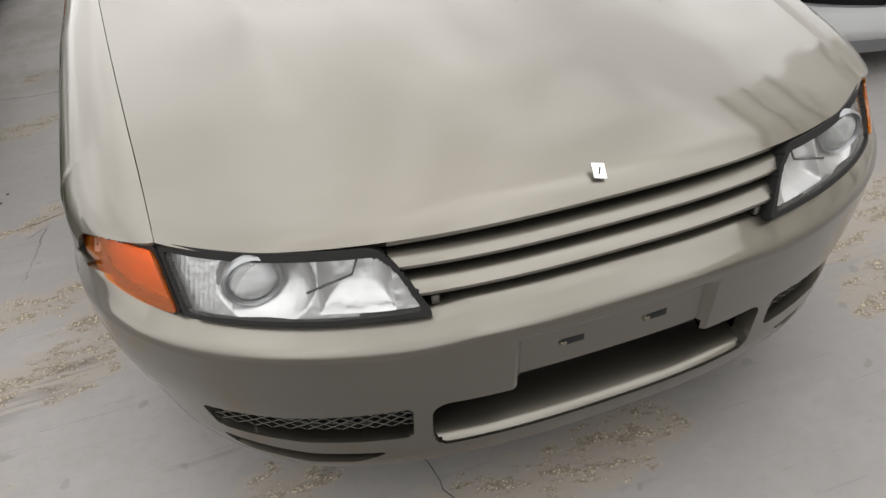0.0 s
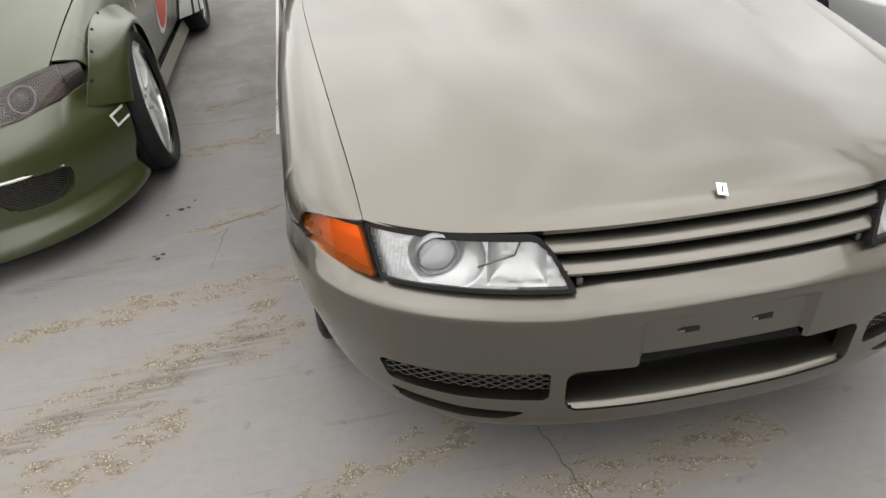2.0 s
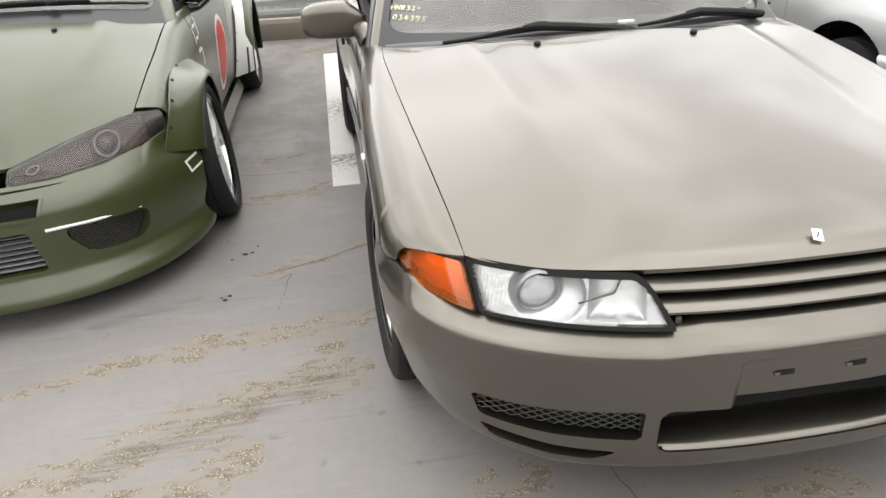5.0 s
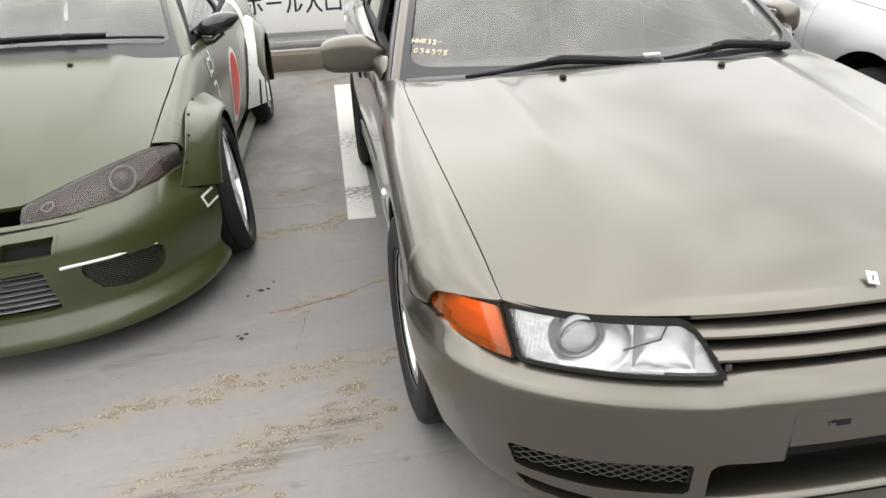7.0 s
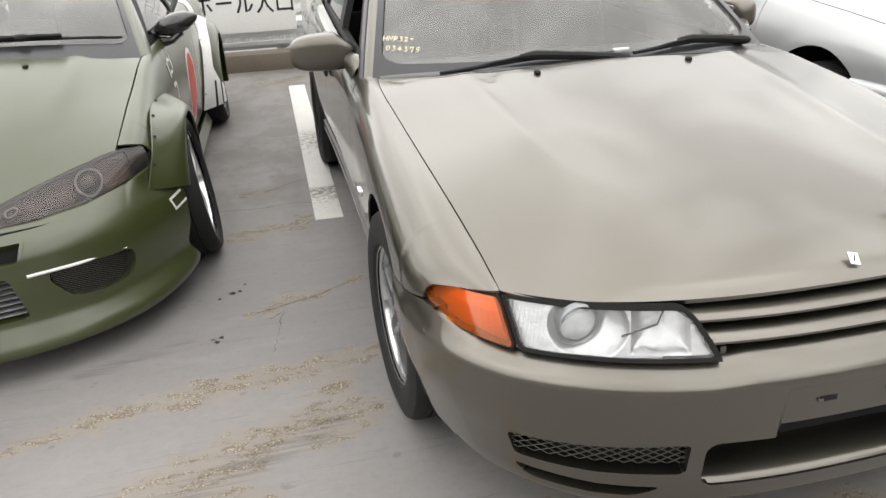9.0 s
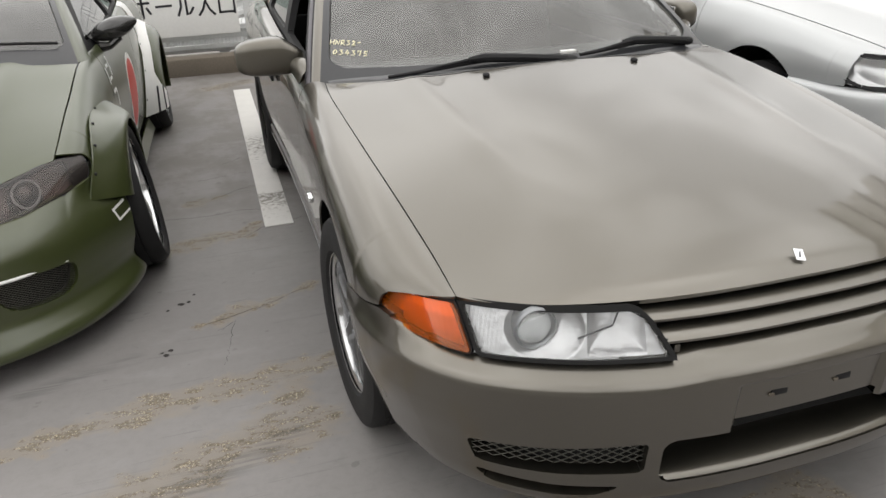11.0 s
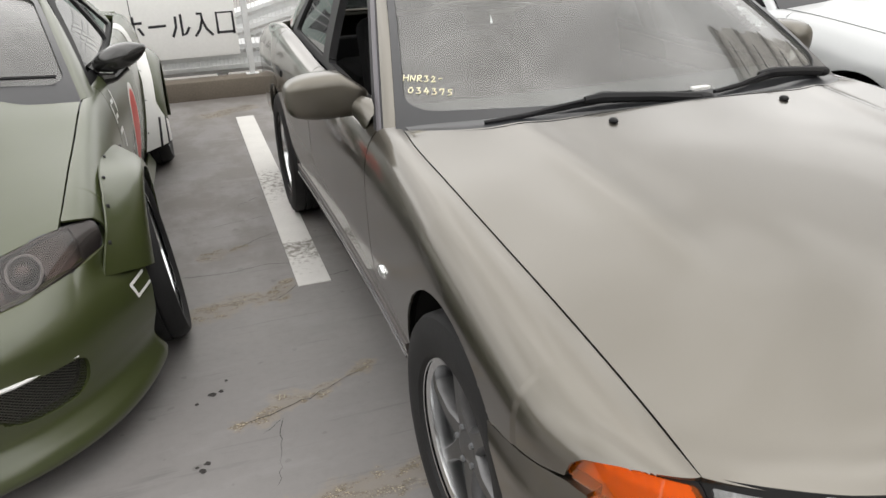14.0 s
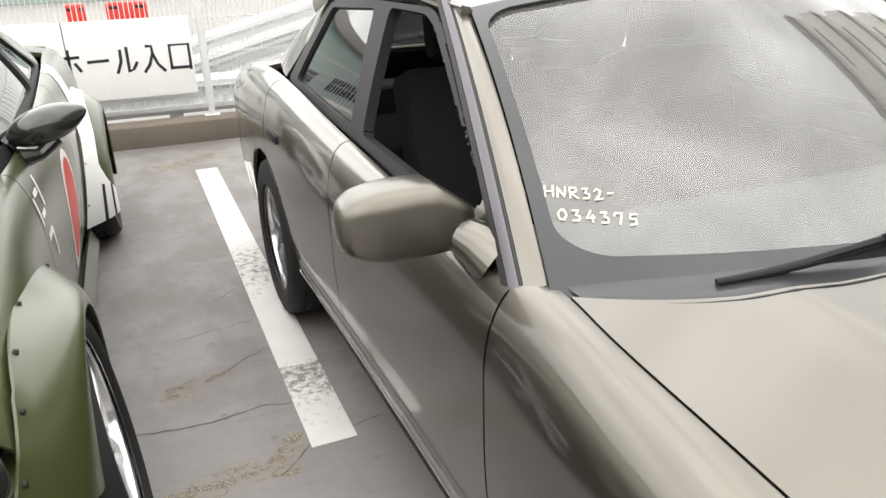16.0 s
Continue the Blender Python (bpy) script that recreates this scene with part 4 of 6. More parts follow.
    rails = {"rear_low": (0.66, 3.92, 0.965), "tail": (0, 4.55, 0.90), "a_base": (0.806, 1.655, 0.882), "a_top": (0.642, 2.275, 1.262),
             "rail_z": [(1.6, 1.20), (2.2, 1.262), (2.6, 1.282), (3.0, 1.275), (3.4, 1.22), (3.8, 1.10)],
             "rail_x": [(1.6, 0.63), (2.2, 0.625), (2.8, 0.63), (3.4, 0.61), (3.8, 0.60)]}
    dlo = {"front": 1.70, "middle": 2.62, "rear": 3.45,
           "front_window": [(1.755, 0.917), (2.555, 0.930), (2.605, 1.248), (2.345, 1.246)],
           "rear_window": [(2.66, 0.935), (3.33, 0.972), (3.20, 1.215), (2.72, 1.240)],
           "outline": [(1.71, 0.886), (2.58, 0.895), (3.45, 0.955), (3.28, 1.245), (2.62, 1.270), (2.32, 1.262)]}
    screen = greenhouse(car, body, BEIGE, ((0, 1.368, 0.917), (0.757, 1.602, 0.905)), ((0, 2.12, 1.315), (0.60, 2.21, 1.258)), (3.12, 1.365, 1.325), rails, dlo, GLASS, True, belt, RUBBER_TRIM, PILLAR_TRIM)
    interior(car, 2.35, 1.80, 0.92, 0.70, -0.36, 0.30, 3.35)
    # chalked writing on the glass, stroke by stroke on a unit square
    hand = {"H": (((0.05, 1), (0, 0)), ((0.75, 1), (0.66, 0)), ((0.02, 0.5), (0.70, 0.54))), "N": (((0, 0), (0.08, 1), (0.58, 0.05), (0.75, 1)),),
            "R": (((0.02, 0), (0.10, 1), (0.58, 0.95), (0.62, 0.65), (0.12, 0.48), (0.68, 0)),), "3": (((0.08, 0.92), (0.55, 0.96), (0.30, 0.58), (0.62, 0.42), (0.50, 0.08), (0.02, 0.05)),),
            "2": (((0.06, 0.75), (0.30, 0.97), (0.56, 0.82), (0.42, 0.42), (0.02, 0.03), (0.68, 0.10)),), "-": (((0.10, 0.48), (0.62, 0.56)),),
            "0": (((0.35, 0.95), (0.06, 0.60), (0.12, 0.10), (0.45, 0.06), (0.66, 0.50), (0.52, 0.92), (0.35, 0.95)),), "4": (((0.42, 1), (0.03, 0.34), (0.72, 0.42)), ((0.52, 0.68), (0.42, 0))),
            "7": (((0.04, 0.66), (0.10, 0.95), (0.62, 0.95), (0.34, 0)),), "5": (((0.68, 0.95), (0.20, 0.92), (0.12, 0.55), (0.52, 0.52), (0.50, 0.15), (0.02, 0.02)),)}
    for text, s0, v0, pitch in (("HNR32-", -0.962, 0.205, 0.0172), ("034375", -0.950, 0.137, 0.0190)):
        verts, faces = [], []
        for i, ch in enumerate(text):
            for line in hand[ch]:
                pts = []
                for (xa, ya), (xb, yb) in zip(line, line[1:]):
                    for q in (0.0, 0.34, 0.67):
                        pts.append((xa + (xb - xa) * q, ya + (yb - ya) * q))
                pts.append(line[-1])
                on = []
                for gx, gy in pts:
                    x, y = pitch * (i + gx) + 0.002 * gy, 0.0245 * gy - (0.0012 * i if ch != "-" else 0.003)
                    on.append(Vector(screen(np.array([[s0 + x / 0.70]]), np.array([[v0 + y / 0.76 - 0.14 * x]]))[0, 0]) + Vector((0, -0.001, 0.002)))
                v, f = tube(on, 0.0017, 5)
                faces += [[k + len(verts) for k in q] for q in f]
                verts += v
        make("glass_writing", verts, faces, CHALK, car, "yellow hand-painted characters " + text)
    # wipers
    for knots, arm in ((((-0.72, -0.050), (-0.27, 0.018), (0.06, 0.012)), 0.10), (((0.16, 0.000), (0.51, 0.026), (0.80, 0.022)), 0.86)):
        wip = new("wiper")
        wip.parent = car
        ss = np.linspace(knots[0][0], knots[2][0], 18)
        line = [screen(np.array([[s]]), np.array([[v]]))[0, 0] + (0, -0.012, 0.024) for s, v in zip(ss, smooth_curve(ss, list(knots)))]
        make("wiper_blade", *horn([tuple(q) for q in line], [0.0040 + 0.0045 * math.sin(math.pi * (i + 1.2) / 19.4) ** 0.6 for i in range(18)], 10), BLACK, wip)
        up = np.array((0, -0.004, 0.007))
        make("wiper_bridge", *tube([line[3], line[5] + up * 0.8, line[8] + up * 1.6, line[11] + up * 1.2, line[14] + up * 0.5], 0.0062, 6), BLACK, wip)
        c = line[9] + up * 1.5
        e = screen(np.array([[arm]]), np.array([[-0.01]]))[0, 0] + (0, -0.02, 0.020)
        make("wiper_arm", *horn([tuple(c - np.array((0.05, 0, 0.002))), tuple(c), tuple((c + e) / 2 + np.array((0, 0, 0.003))), tuple(e)], (0.009, 0.016, 0.014, 0.016), 8), BLACK, wip)
        egg("wiper_pivot", tuple(e), (0.026, 0.022, 0.016), BLACK, wip, 2.2, n=12)
    p = screen(np.array([[0.10]]), np.array([[0.02]]))[0, 0]
    boxed("washer_joint", (0.055, 0.02, 0.008), (p[0], p[1] - 0.02, p[2] + 0.03), WHITE, car, "small white clip by the wiper", bevel=0.002)
    def cowl(s, v):
        a = body.bonnet(np.clip(s, -1, 1) * 0.99, np.ones_like(v))
        b = screen(s, np.full_like(v, 0.03))
        return a + (b - a) * v[..., None] + np.array((0, 0, -0.007)) * (4 * v * (1 - v) + 0.3)[..., None]
    make("cowl_panel", *skin(cowl, -0.99, 0.99, 40, -0.1, 1.05, 6, None, 0.01), FRIT, car)

    # door mirrors
    for sx in (-1, 1):
        mir = new("door_mirror")
        mir.parent = car
        if sx > 0:
            # folded back against the window
            egg("mirror_shell", (0.888, 1.955, 0.962), (0.058, 0.115, 0.064), DULL_BEIGE, mir, 3.0)
            boxed("mirror_face", (0.006, 0.16, 0.075), (0.832, 1.96, 0.962), CHROME, mir, bevel=0.002)
            boxed("mirror_joint", (0.05, 0.06, 0.008), (0.865, 1.85, 0.905), BLACK, mir, bevel=0.002)
        else:
            tp = (lambda x: 1.0 - 0.10 * max(0, -x) ** 2)
            egg("mirror_shell", (-0.905, 1.835, 0.950), (0.124, 0.064, 0.066), DULL_BEIGE, mir, 3.9, tp, crown=lambda x: 1.05 - 0.06 * max(0, -x) - 1.15 * max(0, x - 0.32))
            boxed("mirror_face", (0.16, 0.006, 0.075), (-0.905, 1.890, 0.949), CHROME, mir, bevel=0.002)
            boxed("mirror_joint", (0.10, 0.05, 0.008), (-0.865, 1.83, 0.893), BLACK, mir, bevel=0.002)
        make("mirror_mount", *horn([(sx * 0.845, 1.825, 0.925), (sx * 0.818, 1.80, 0.918), (sx * 0.795, 1.765, 0.905), (sx * 0.77, 1.73, 0.880)], (0.030, 0.034, 0.044, 0.058)), BEIGE, mir)
        def sail(y, v):
            x = -(0.782 - 0.10 * v)
            return np.stack([x, y, 0.885 + 0.20 * v], -1)
        make("mirror_sail", *skin(sail, 1.66, 1.88, 20, 0, 1, 10, lambda P, U, V: poly_sdf(P[..., 1], P[..., 2], [(1.67, 0.885), (1.87, 0.89), (1.85, 0.965)], 0.01), 0.02, sx > 0, True), BEIGE, mir)
    # wheels
    for s in (-1, 1):
        for y in (0.90, 3.54):
            wheel(car, "wheel", (s * 0.765, y, 0.318), s, 0.318, 0.213, 0.20, 6, GUNMETAL, POLISH, dish=0.03, steer=3 if y < 2 else 0)
    # side trim
    for mirror in (False, True):
        k = 1 if mirror else -1
        egg("side_repeater", (k * 0.856, 1.47, 0.515), (0.012, 0.035, 0.016), LENS_BALL, car, 2.4, n=14)
        def trim(y, v):
            p = body.side(y, np.full_like(y, 1.0))
            z = 0.338 + 0.032 * v
            w = body.side_w(y) - body.tuck * ((body.shoulder - z) / 0.35) ** 2 + 0.006
            return np.stack([-w, y, z], -1)
        make("sill_trim", *skin(trim, 1.30, 3.13, 60, 0, 1, 3, None, 0.008, mirror, True), MOULDING, car, "worn brown-grey sill moulding")
        def edge_strip(y, v):
            p = trim(y, v * 0)
            return p + np.stack([0 * y - 0.002, 0 * y, -0.004 - 0.008 * v], -1)
        make("sill_strip", *skin(edge_strip, 1.30, 3.13, 60, 0, 1, 2, None, 0.004, mirror, True), POLISH, car, "thin bright strip under the moulding")
        def sill(y, v):
            w = body.side_w(y) - 0.045 - 0.05 * v
            return np.stack([-w, y, 0.30 - 0.07 * v], -1)
        make("sill", *skin(sill, 1.27, 3.17, 40, 0, 1, 5, None, 0.02, mirror), BEIGE, car)
        boxed("door_handle", (0.014, 0.15, 0.030), (k * 0.862, 2.46, 0.765), BLACK, car, bevel=0.004)
        boxed("door_handle", (0.014, 0.15, 0.030), (k * 0.862, 3.30, 0.785), BLACK, car, bevel=0.004)
    underside(car, 0.86, 0.14, 4.45, (0.90, 3.54), 0.20, 0.69)
    return car


MOULDING = material("worn_sill_moulding", (0.075, 0.066, 0.062), 0.4, 0.3, grain=0.3, scale=25, var=0.3, var_scale=6)
LENS_BALL = material("projector_glass", (0.80, 0.82, 0.82), 0.02, 0.0, trans=0.75, ior=1.5, coat=1.0)
AMBER_BACK = material("ribbed_lamp_back", (0.92, 0.86, 0.75), 0.30, 0.7)
champagne_saloon()

# ---- the olive coupe ----

AMBER_DULL = material("faded_orange_reflector", (0.42, 0.13, 0.055), 0.4, grain=0.1, scale=200, var=0.2, var_scale=30)
MIRROR_DARK = material("dark_carbon_shell", (0.018, 0.018, 0.017), 0.25, coat=0.8, grain=0.1, scale=200, var=0.15)


def flare(car, body, c, s, x_out, r0=0.335, ry=0.455, rz=0.455, square=1.0, a0=-14, a1=192, bolts=9, z_c=0.315, banded=False):
    """A riveted wide-arch panel round a wheel; ry and rz give its outer edge, squarer than an ellipse below 1."""
    def f(a, v):
        ca, sa = np.cos(a), np.sin(a)
        y = c - (ry * np.abs(ca) ** square * np.sign(ca) * (1 - v) + r0 * ca * v)
        z = z_c + (rz * np.abs(sa) ** square * np.sign(sa) * (1 - v) + r0 * sa * v) * 1.03
        base = body.side_w(y) - body.tuck * (np.clip(body.shoulder - z, 0, 1) / 0.35) ** 2
        top = np.clip((z - body.shoulder) / 0.2, 0, 1)
        base = base - 0.07 * top ** 1.6
        x = base + 0.010 + (x_out - base) * np.sin(np.clip(v, 0, 1) * math.pi / 2) ** 1.2
        return np.stack([-x, y, z], -1)
    ob = make("arch_flare", *skin(f, radians(a0), radians(a1), 60, 0, 1, 12, lambda P, U, V: P[..., 2] - 0.13, 0.006, s > 0), GREEN, car, "riveted olive wheel-arch extension")
    for a in np.linspace(radians(a0 + 14), radians(a1 - 10), bolts):
        p = f(np.array([[a]]), np.array([[0.06]]))[0, 0]
        bm = bmesh.new()
        bmesh.ops.create_cone(bm, cap_ends=True, segments=10, radius1=0.008, radius2=0.006, depth=0.008,
                              matrix=Matrix.Translation((p[0] * (-1 if s > 0 else 1), p[1], p[2])) @ pose(0, 0, 0, 0, 90, 0))
        part("rivet", bm, BLACK, ob)
    if banded:
        def lifted(lift):
            def g(a, v):
                p = f(a, v)
                return p + np.stack([0 * a - lift, 0 * a - lift * np.cos(a) * 0.7, lift * 0.5 + 0 * a], -1)
            return g
        wide = lambda a: lerp(np.degrees(a), [(-14, 1.0), (4, 0.96), (12, 0.62), (22, 0.40), (90, 0.36), (125, 0.30)])
        make("white_band", *skin(lifted(0.003), radians(a0), radians(125), 120, 0, 0.99, 30, lambda P, U, V: np.minimum((wide(U) - V) * 0.15, P[..., 2] - 0.14), 0.001, s > 0), WHITE, car, "white band over the rear arch")
        for v0 in (0.40, 0.66):
            make("band_line", *skin(lifted(0.0045), radians(a0), radians(10), 40, v0, v0 + 0.07, 3, lambda P, U, V: P[..., 2] - 0.15, 0.001, s > 0), INK, car)


def decal(car, name, body, outline, mat, y0, y1, t0, t1, lift, label, n=60, mirror=True):
    def f(y, t):
        p = body.side(y, t)
        p[..., 0] -= lift
        return p
    make(name, *skin(f, y0, y1, n, t0, t1, n, lambda P, U, V: outline(P), 0.001, mirror), mat, car, label)


def olive_coupe():
    car = thing("sports_car", pose(-2.42, 1.38, 0), "satin olive green low coupe with white wheels and riveted arches", "car")
    body = Body(W=0.815, L=0.62, y0=0.0, power=2.5,
                gap_x=[(0.2, 0.66), (0.38, 0.692), (0.8, 0.718), (1.2, 0.732), (1.6, 0.755), (2.2, 0.76), (3.0, 0.74), (3.8, 0.70), (4.45, 0.67)],
                gap_z=[(0.2, 0.60), (0.38, 0.642), (0.6, 0.712), (0.9, 0.79), (1.2, 0.862), (1.6, 0.880), (2.2, 0.895), (3.0, 0.925), (3.8, 0.935), (4.45, 0.89)],
                width=[(0, 0.815), (1.0, 0.82), (1.7, 0.82), (2.4, 0.82), (3.2, 0.83), (3.9, 0.83), (4.3, 0.80), (4.45, 0.76)],
                hood_z=[(0, 0.535), (0.04, 0.565), (0.12, 0.625), (0.3, 0.725), (0.55, 0.82), (0.8, 0.89), (1, 0.93)],
                hood_rear=(1.115, 0.2, 2), shoulder=0.60, arch_r=0.385, axles=(0.95, 3.45))
    low_line = [(0.0, 0.105, 0.505), (0.30, 0.115, 0.508), (0.45, 0.165, 0.512), (0.60, 0.255, 0.524), (0.72, 0.37, 0.545), (0.800, 0.475, 0.572)]
    top_line = [(0.0, 0.17, 0.535), (0.295, 0.195, 0.548), (0.42, 0.30, 0.582), (0.55, 0.375, 0.617), (0.68, 0.43, 0.650), (0.778, 0.505, 0.650)]
    body.front = ([(x, y + 0.004) for x, y, z in top_line[:-1]] + [(0.75, 0.45)], [(x, z + 0.002) for x, y, z in top_line[:-1]] + [(0.75, 0.662)])
    make("bonnet", *skin(body.bonnet, -0.994, 0.994, 70, 0.0, 1, 70, None, 0.016), GREEN, car)
    seam = lambda y: lerp(y, [(0.2, 0.72), (0.43, 0.70), (0.445, 0.674), (0.47, 0.665), (0.503, 0.652), (0.522, 0.622), (0.535, 0.586), (0.62, 0.565), (0.63, 0.1), (5, 0.1)])
    side_panels(car, body, GREEN, (0.425, 1.42), (1.42, 2.72), 4.42, 0.17, seam)
    top = lambda x, y: lerp(np.abs(x), [(q[0], q[2]) for q in low_line] + [(0.82, 0.60)])
    bottom = lambda x, y: 0.095 + 0 * x
    prof = [(0.06, 0.03), (0.095, 0.058), (0.105, 0.064), (0.135, 0.060), (0.165, 0.040), (0.195, 0.022), (0.24, 0.020), (0.32, 0.028), (0.40, 0.026), (0.46, 0.012), (0.5, 0.0), (0.6, 0.0)]
    plain = bumper_skin(body, prof, top, bottom, [(0, 0.0), (0.5, 0.0)])

    def raw(u, v):
        p = plain(u, v)
        x = np.abs(p[..., 0])
        zt = top(x, 0)
        back = lerp(x, [(q[0], q[1] - float(body.plan_y(q[0]))) for q in low_line] + [(0.815, 0.0)])
        k = np.clip((p[..., 2] - 0.42) / (zt - 0.42), 0, 1)
        p[..., 1] += back * k ** 2.2
        out = np.clip((p[..., 1] - 0.29) / 0.28, 0, 1) ** 2 * np.clip((0.53 - p[..., 2]) / 0.08, 0, 1) * np.clip((p[..., 2] - 0.02) / 0.26, 0, 1)
        p[..., 0] += np.sign(p[..., 0]) * 0.055 * out
        return p

    def duct(P):
        return poly_sdf(np.abs(P[..., 0]), P[..., 2], [(0.535, 0.246), (0.64, 0.226), (0.700, 0.236), (0.727, 0.290), (0.718, 0.342), (0.49, 0.366), (0.475, 0.335)], 0.02)

    def core(P):
        return poly_sdf(P[..., 0], P[..., 2], [(-0.40, 0.215), (0.40, 0.215), (0.368, 0.372), (-0.368, 0.372)], 0.015)

    def slot(P):
        return poly_sdf(np.abs(P[..., 0]), P[..., 2], [(0.255, 0.424), (0.408, 0.418), (0.418, 0.474), (0.258, 0.474)], 0.006)
    keep = lambda P, U, V: np.minimum.reduce([-duct(P), -core(P), -slot(P), body.arch(P) + 0.004])
    make("front_bumper", *skin(raw, -1.75, 1.75, 300, 0, 1, 70, keep, 0.035), GREEN, car)
    for nm, o, d, ends in (("duct_liner", duct, 0.06, ((-1.5, -0.3), (0.3, 1.5))), ("intake_liner", core, 0.09, ((-0.9, 0.9),)), ("slot_liner", slot, 0.05, ((-0.9, -0.2), (0.2, 0.9)))):
        for a, b in ends:
            make(nm, *pocket(body, raw, o, d, a, b, 0, 1, 110, 50), LINER, car)
    def rimmed(u, v):
        p = raw(u, v)
        nx, ny = body.normal(u)
        return p + np.stack([nx * 0.006, ny * 0.006, 0 * nx], -1)
    for a, b in ((-0.9, -0.2), (0.2, 0.9)):
        make("slot_frame", *skin(rimmed, a, b, 110, 0.6, 1.0, 60, lambda P, U, V: np.minimum(slot(P) + 0.010, -slot(P) + 0.001), 0.008), GREEN, car, "raised olive frame of the slot")
    one = mesh_grid(body, raw, duct, -0.012, u_of(body, 0.40), u_of(body, 0.73), None, (0.011, 0.009), 0.0007)
    make("duct_mesh", *one, MESHM, car, "fine mesh grille")
    make("duct_mesh", *mirrored(*one), MESHM, car, "fine mesh grille")
    for k in range(7):
        make("intercooler_tube", *bar(body, 0.385, 0.232 + k * 0.0205, 0.011, 0.02, 0.0, 0.0, 16), ALLOY, car)
    for sx in (-1, 1):
        pts = []
        for x, z in ((0.425, 0.366), (0.565, 0.360), (0.702, 0.346)):
            pts.append((sx * x, float(body.plan_y(x)) - 0.040, z + 0.003))
        make("duct_trim", *tube(pts, 0.006, 6), WHITE_ALLOY, car, "thin white trim strip")
        # white bracket mark on the bumper corner
        def on_bumper(u, v, sx=sx):
            p = raw(u, v)
            nx, ny = body.normal(u)
            return p + np.stack([nx * 0.003, ny * 0.003, 0 * nx], -1)
        def bracket(P, U, V):
            y, z = P[..., 1], P[..., 2]
            d = np.full(y.shape, 9.0)
            for (ya, za), (yb, zb) in (((0.478, 0.428), (0.550, 0.440)), ((0.478, 0.428), (0.492, 0.382)), ((0.492, 0.382), (0.562, 0.396))):
                k = np.clip(((y - ya) * (yb - ya) + (z - za) * (zb - za)) / ((yb - ya) ** 2 + (zb - za) ** 2), 0, 1)
                d = np.minimum(d, np.hypot(y - ya - k * (yb - ya), z - za - k * (zb - za)))
            return 0.0048 - d
        make("corner_mark", *skin(on_bumper, 1.25, 1.75, 150, 0.5, 1.0, 110, bracket, 0.001, sx < 0), WHITE, car, "white painted bracket mark")
        make("side_reflector", *horn([(sx * (float(body.side_w(np.array(0.48))) + 0.036), 0.475, 0.150), (sx * (float(body.side_w(np.array(0.51))) + 0.036), 0.505, 0.168), (sx * (float(body.side_w(np.array(0.54))) + 0.032), 0.535, 0.186)], (0.006, 0.010, 0.007), 8), AMBER_DULL, car, "faded orange side reflector")
    plate = boxed("number_plate", (0.33, 0.005, 0.165), (0, -0.035, 0.285), WHITE, car, "white number plate with plain green bars", bevel=0.002, rot=pose(0, 0, 0, -40, 0, 0))
    for dx, dz, w, h in ((-0.05, 0.05, 0.10, 0.022), (0.045, 0.05, 0.06, 0.022), (-0.13, -0.022, 0.03, 0.03), (0.015, -0.022, 0.22, 0.07)):
        q = pose(0, 0, 0, -40, 0, 0) @ Vector((dx, -0.004, dz))
        boxed("plate_bar", (w, 0.003, h), (q.x, -0.035 + q.y, 0.285 + q.z), GREEN, car, bevel=0.0005, rot=pose(0, 0, 0, -40, 0, 0))
    # lamps
    low_c, top_c = pt_curve(low_line[1:]), pt_curve(top_line[1:])

    def lamp_skin(lift):
        def f(u, v):
            a, b = low_c(u), top_c(u)
            p = a + (b - a) * v[..., None]
            h = 4 * v * (1 - v) * 0.016 + lift
            return p + np.stack([0.35 * h, -0.45 * h, 0.85 * h], -1)
        return f

    def rounded(P, U, V):
        x, z = (U - 0.5) * 0.62, (V - 0.5) * 0.11
        qx, qz = np.abs(x) - 0.305 + 0.035, np.abs(z) - 0.054 + 0.035
        return -(np.sqrt(np.maximum(qx, 0) ** 2 + np.maximum(qz, 0) ** 2) + np.minimum(np.maximum(qx, qz), 0) - 0.035)
    for mirror in (False, True):
        sx = -1 if mirror else 1
        lamp = new("headlamp")
        lamp.parent = car
        lamp["label"] = "smoked swept-back headlamp"
        def hollow(u, v):
            a, b = low_c(u), top_c(u)
            p = a + (b - a) * v[..., None]
            h = -0.012 - 0.030 * np.clip(4 * v * (1 - v), 0, 1) * np.clip(1.2 - 1.2 * np.abs(u - 0.42) / 0.5, 0, 1)
            for cu, r in ((0.56, 0.090), (0.14, 0.050)):
                q = ((u - cu) / r) ** 2 + ((v - 0.52) / (r * 5.0)) ** 2
                h = h - 0.022 * np.clip(1 - q, 0, 1) ** 0.5
            return p + np.stack([0.35 * h, -0.45 * h, 0.85 * h], -1)
        make("lamp_bowl", *skin(hollow, -0.02, 0.88, 90, 0.02, 0.98, 30, None, 0.0, mirror), SMOKE_BOWL, lamp, "dull smoky reflector")
        make("lamp_bezel", *skin(lamp_skin(-0.002), -0.03, 1.04, 130, -0.12, 1.12, 50, lambda P, U, V: np.minimum(rounded(P, U, V) + 0.008, np.maximum(-rounded(P, U, V) + 0.005, (U - 0.84) * 0.6)), 0.012, mirror), FRIT, lamp)
        pane(make("lamp_lens", *skin(lamp_skin(0.003), 0.0, 1.0, 90, 0, 1, 30, lambda P, U, V: rounded(P, U, V), 0.004, mirror), SMOKE, lamp))
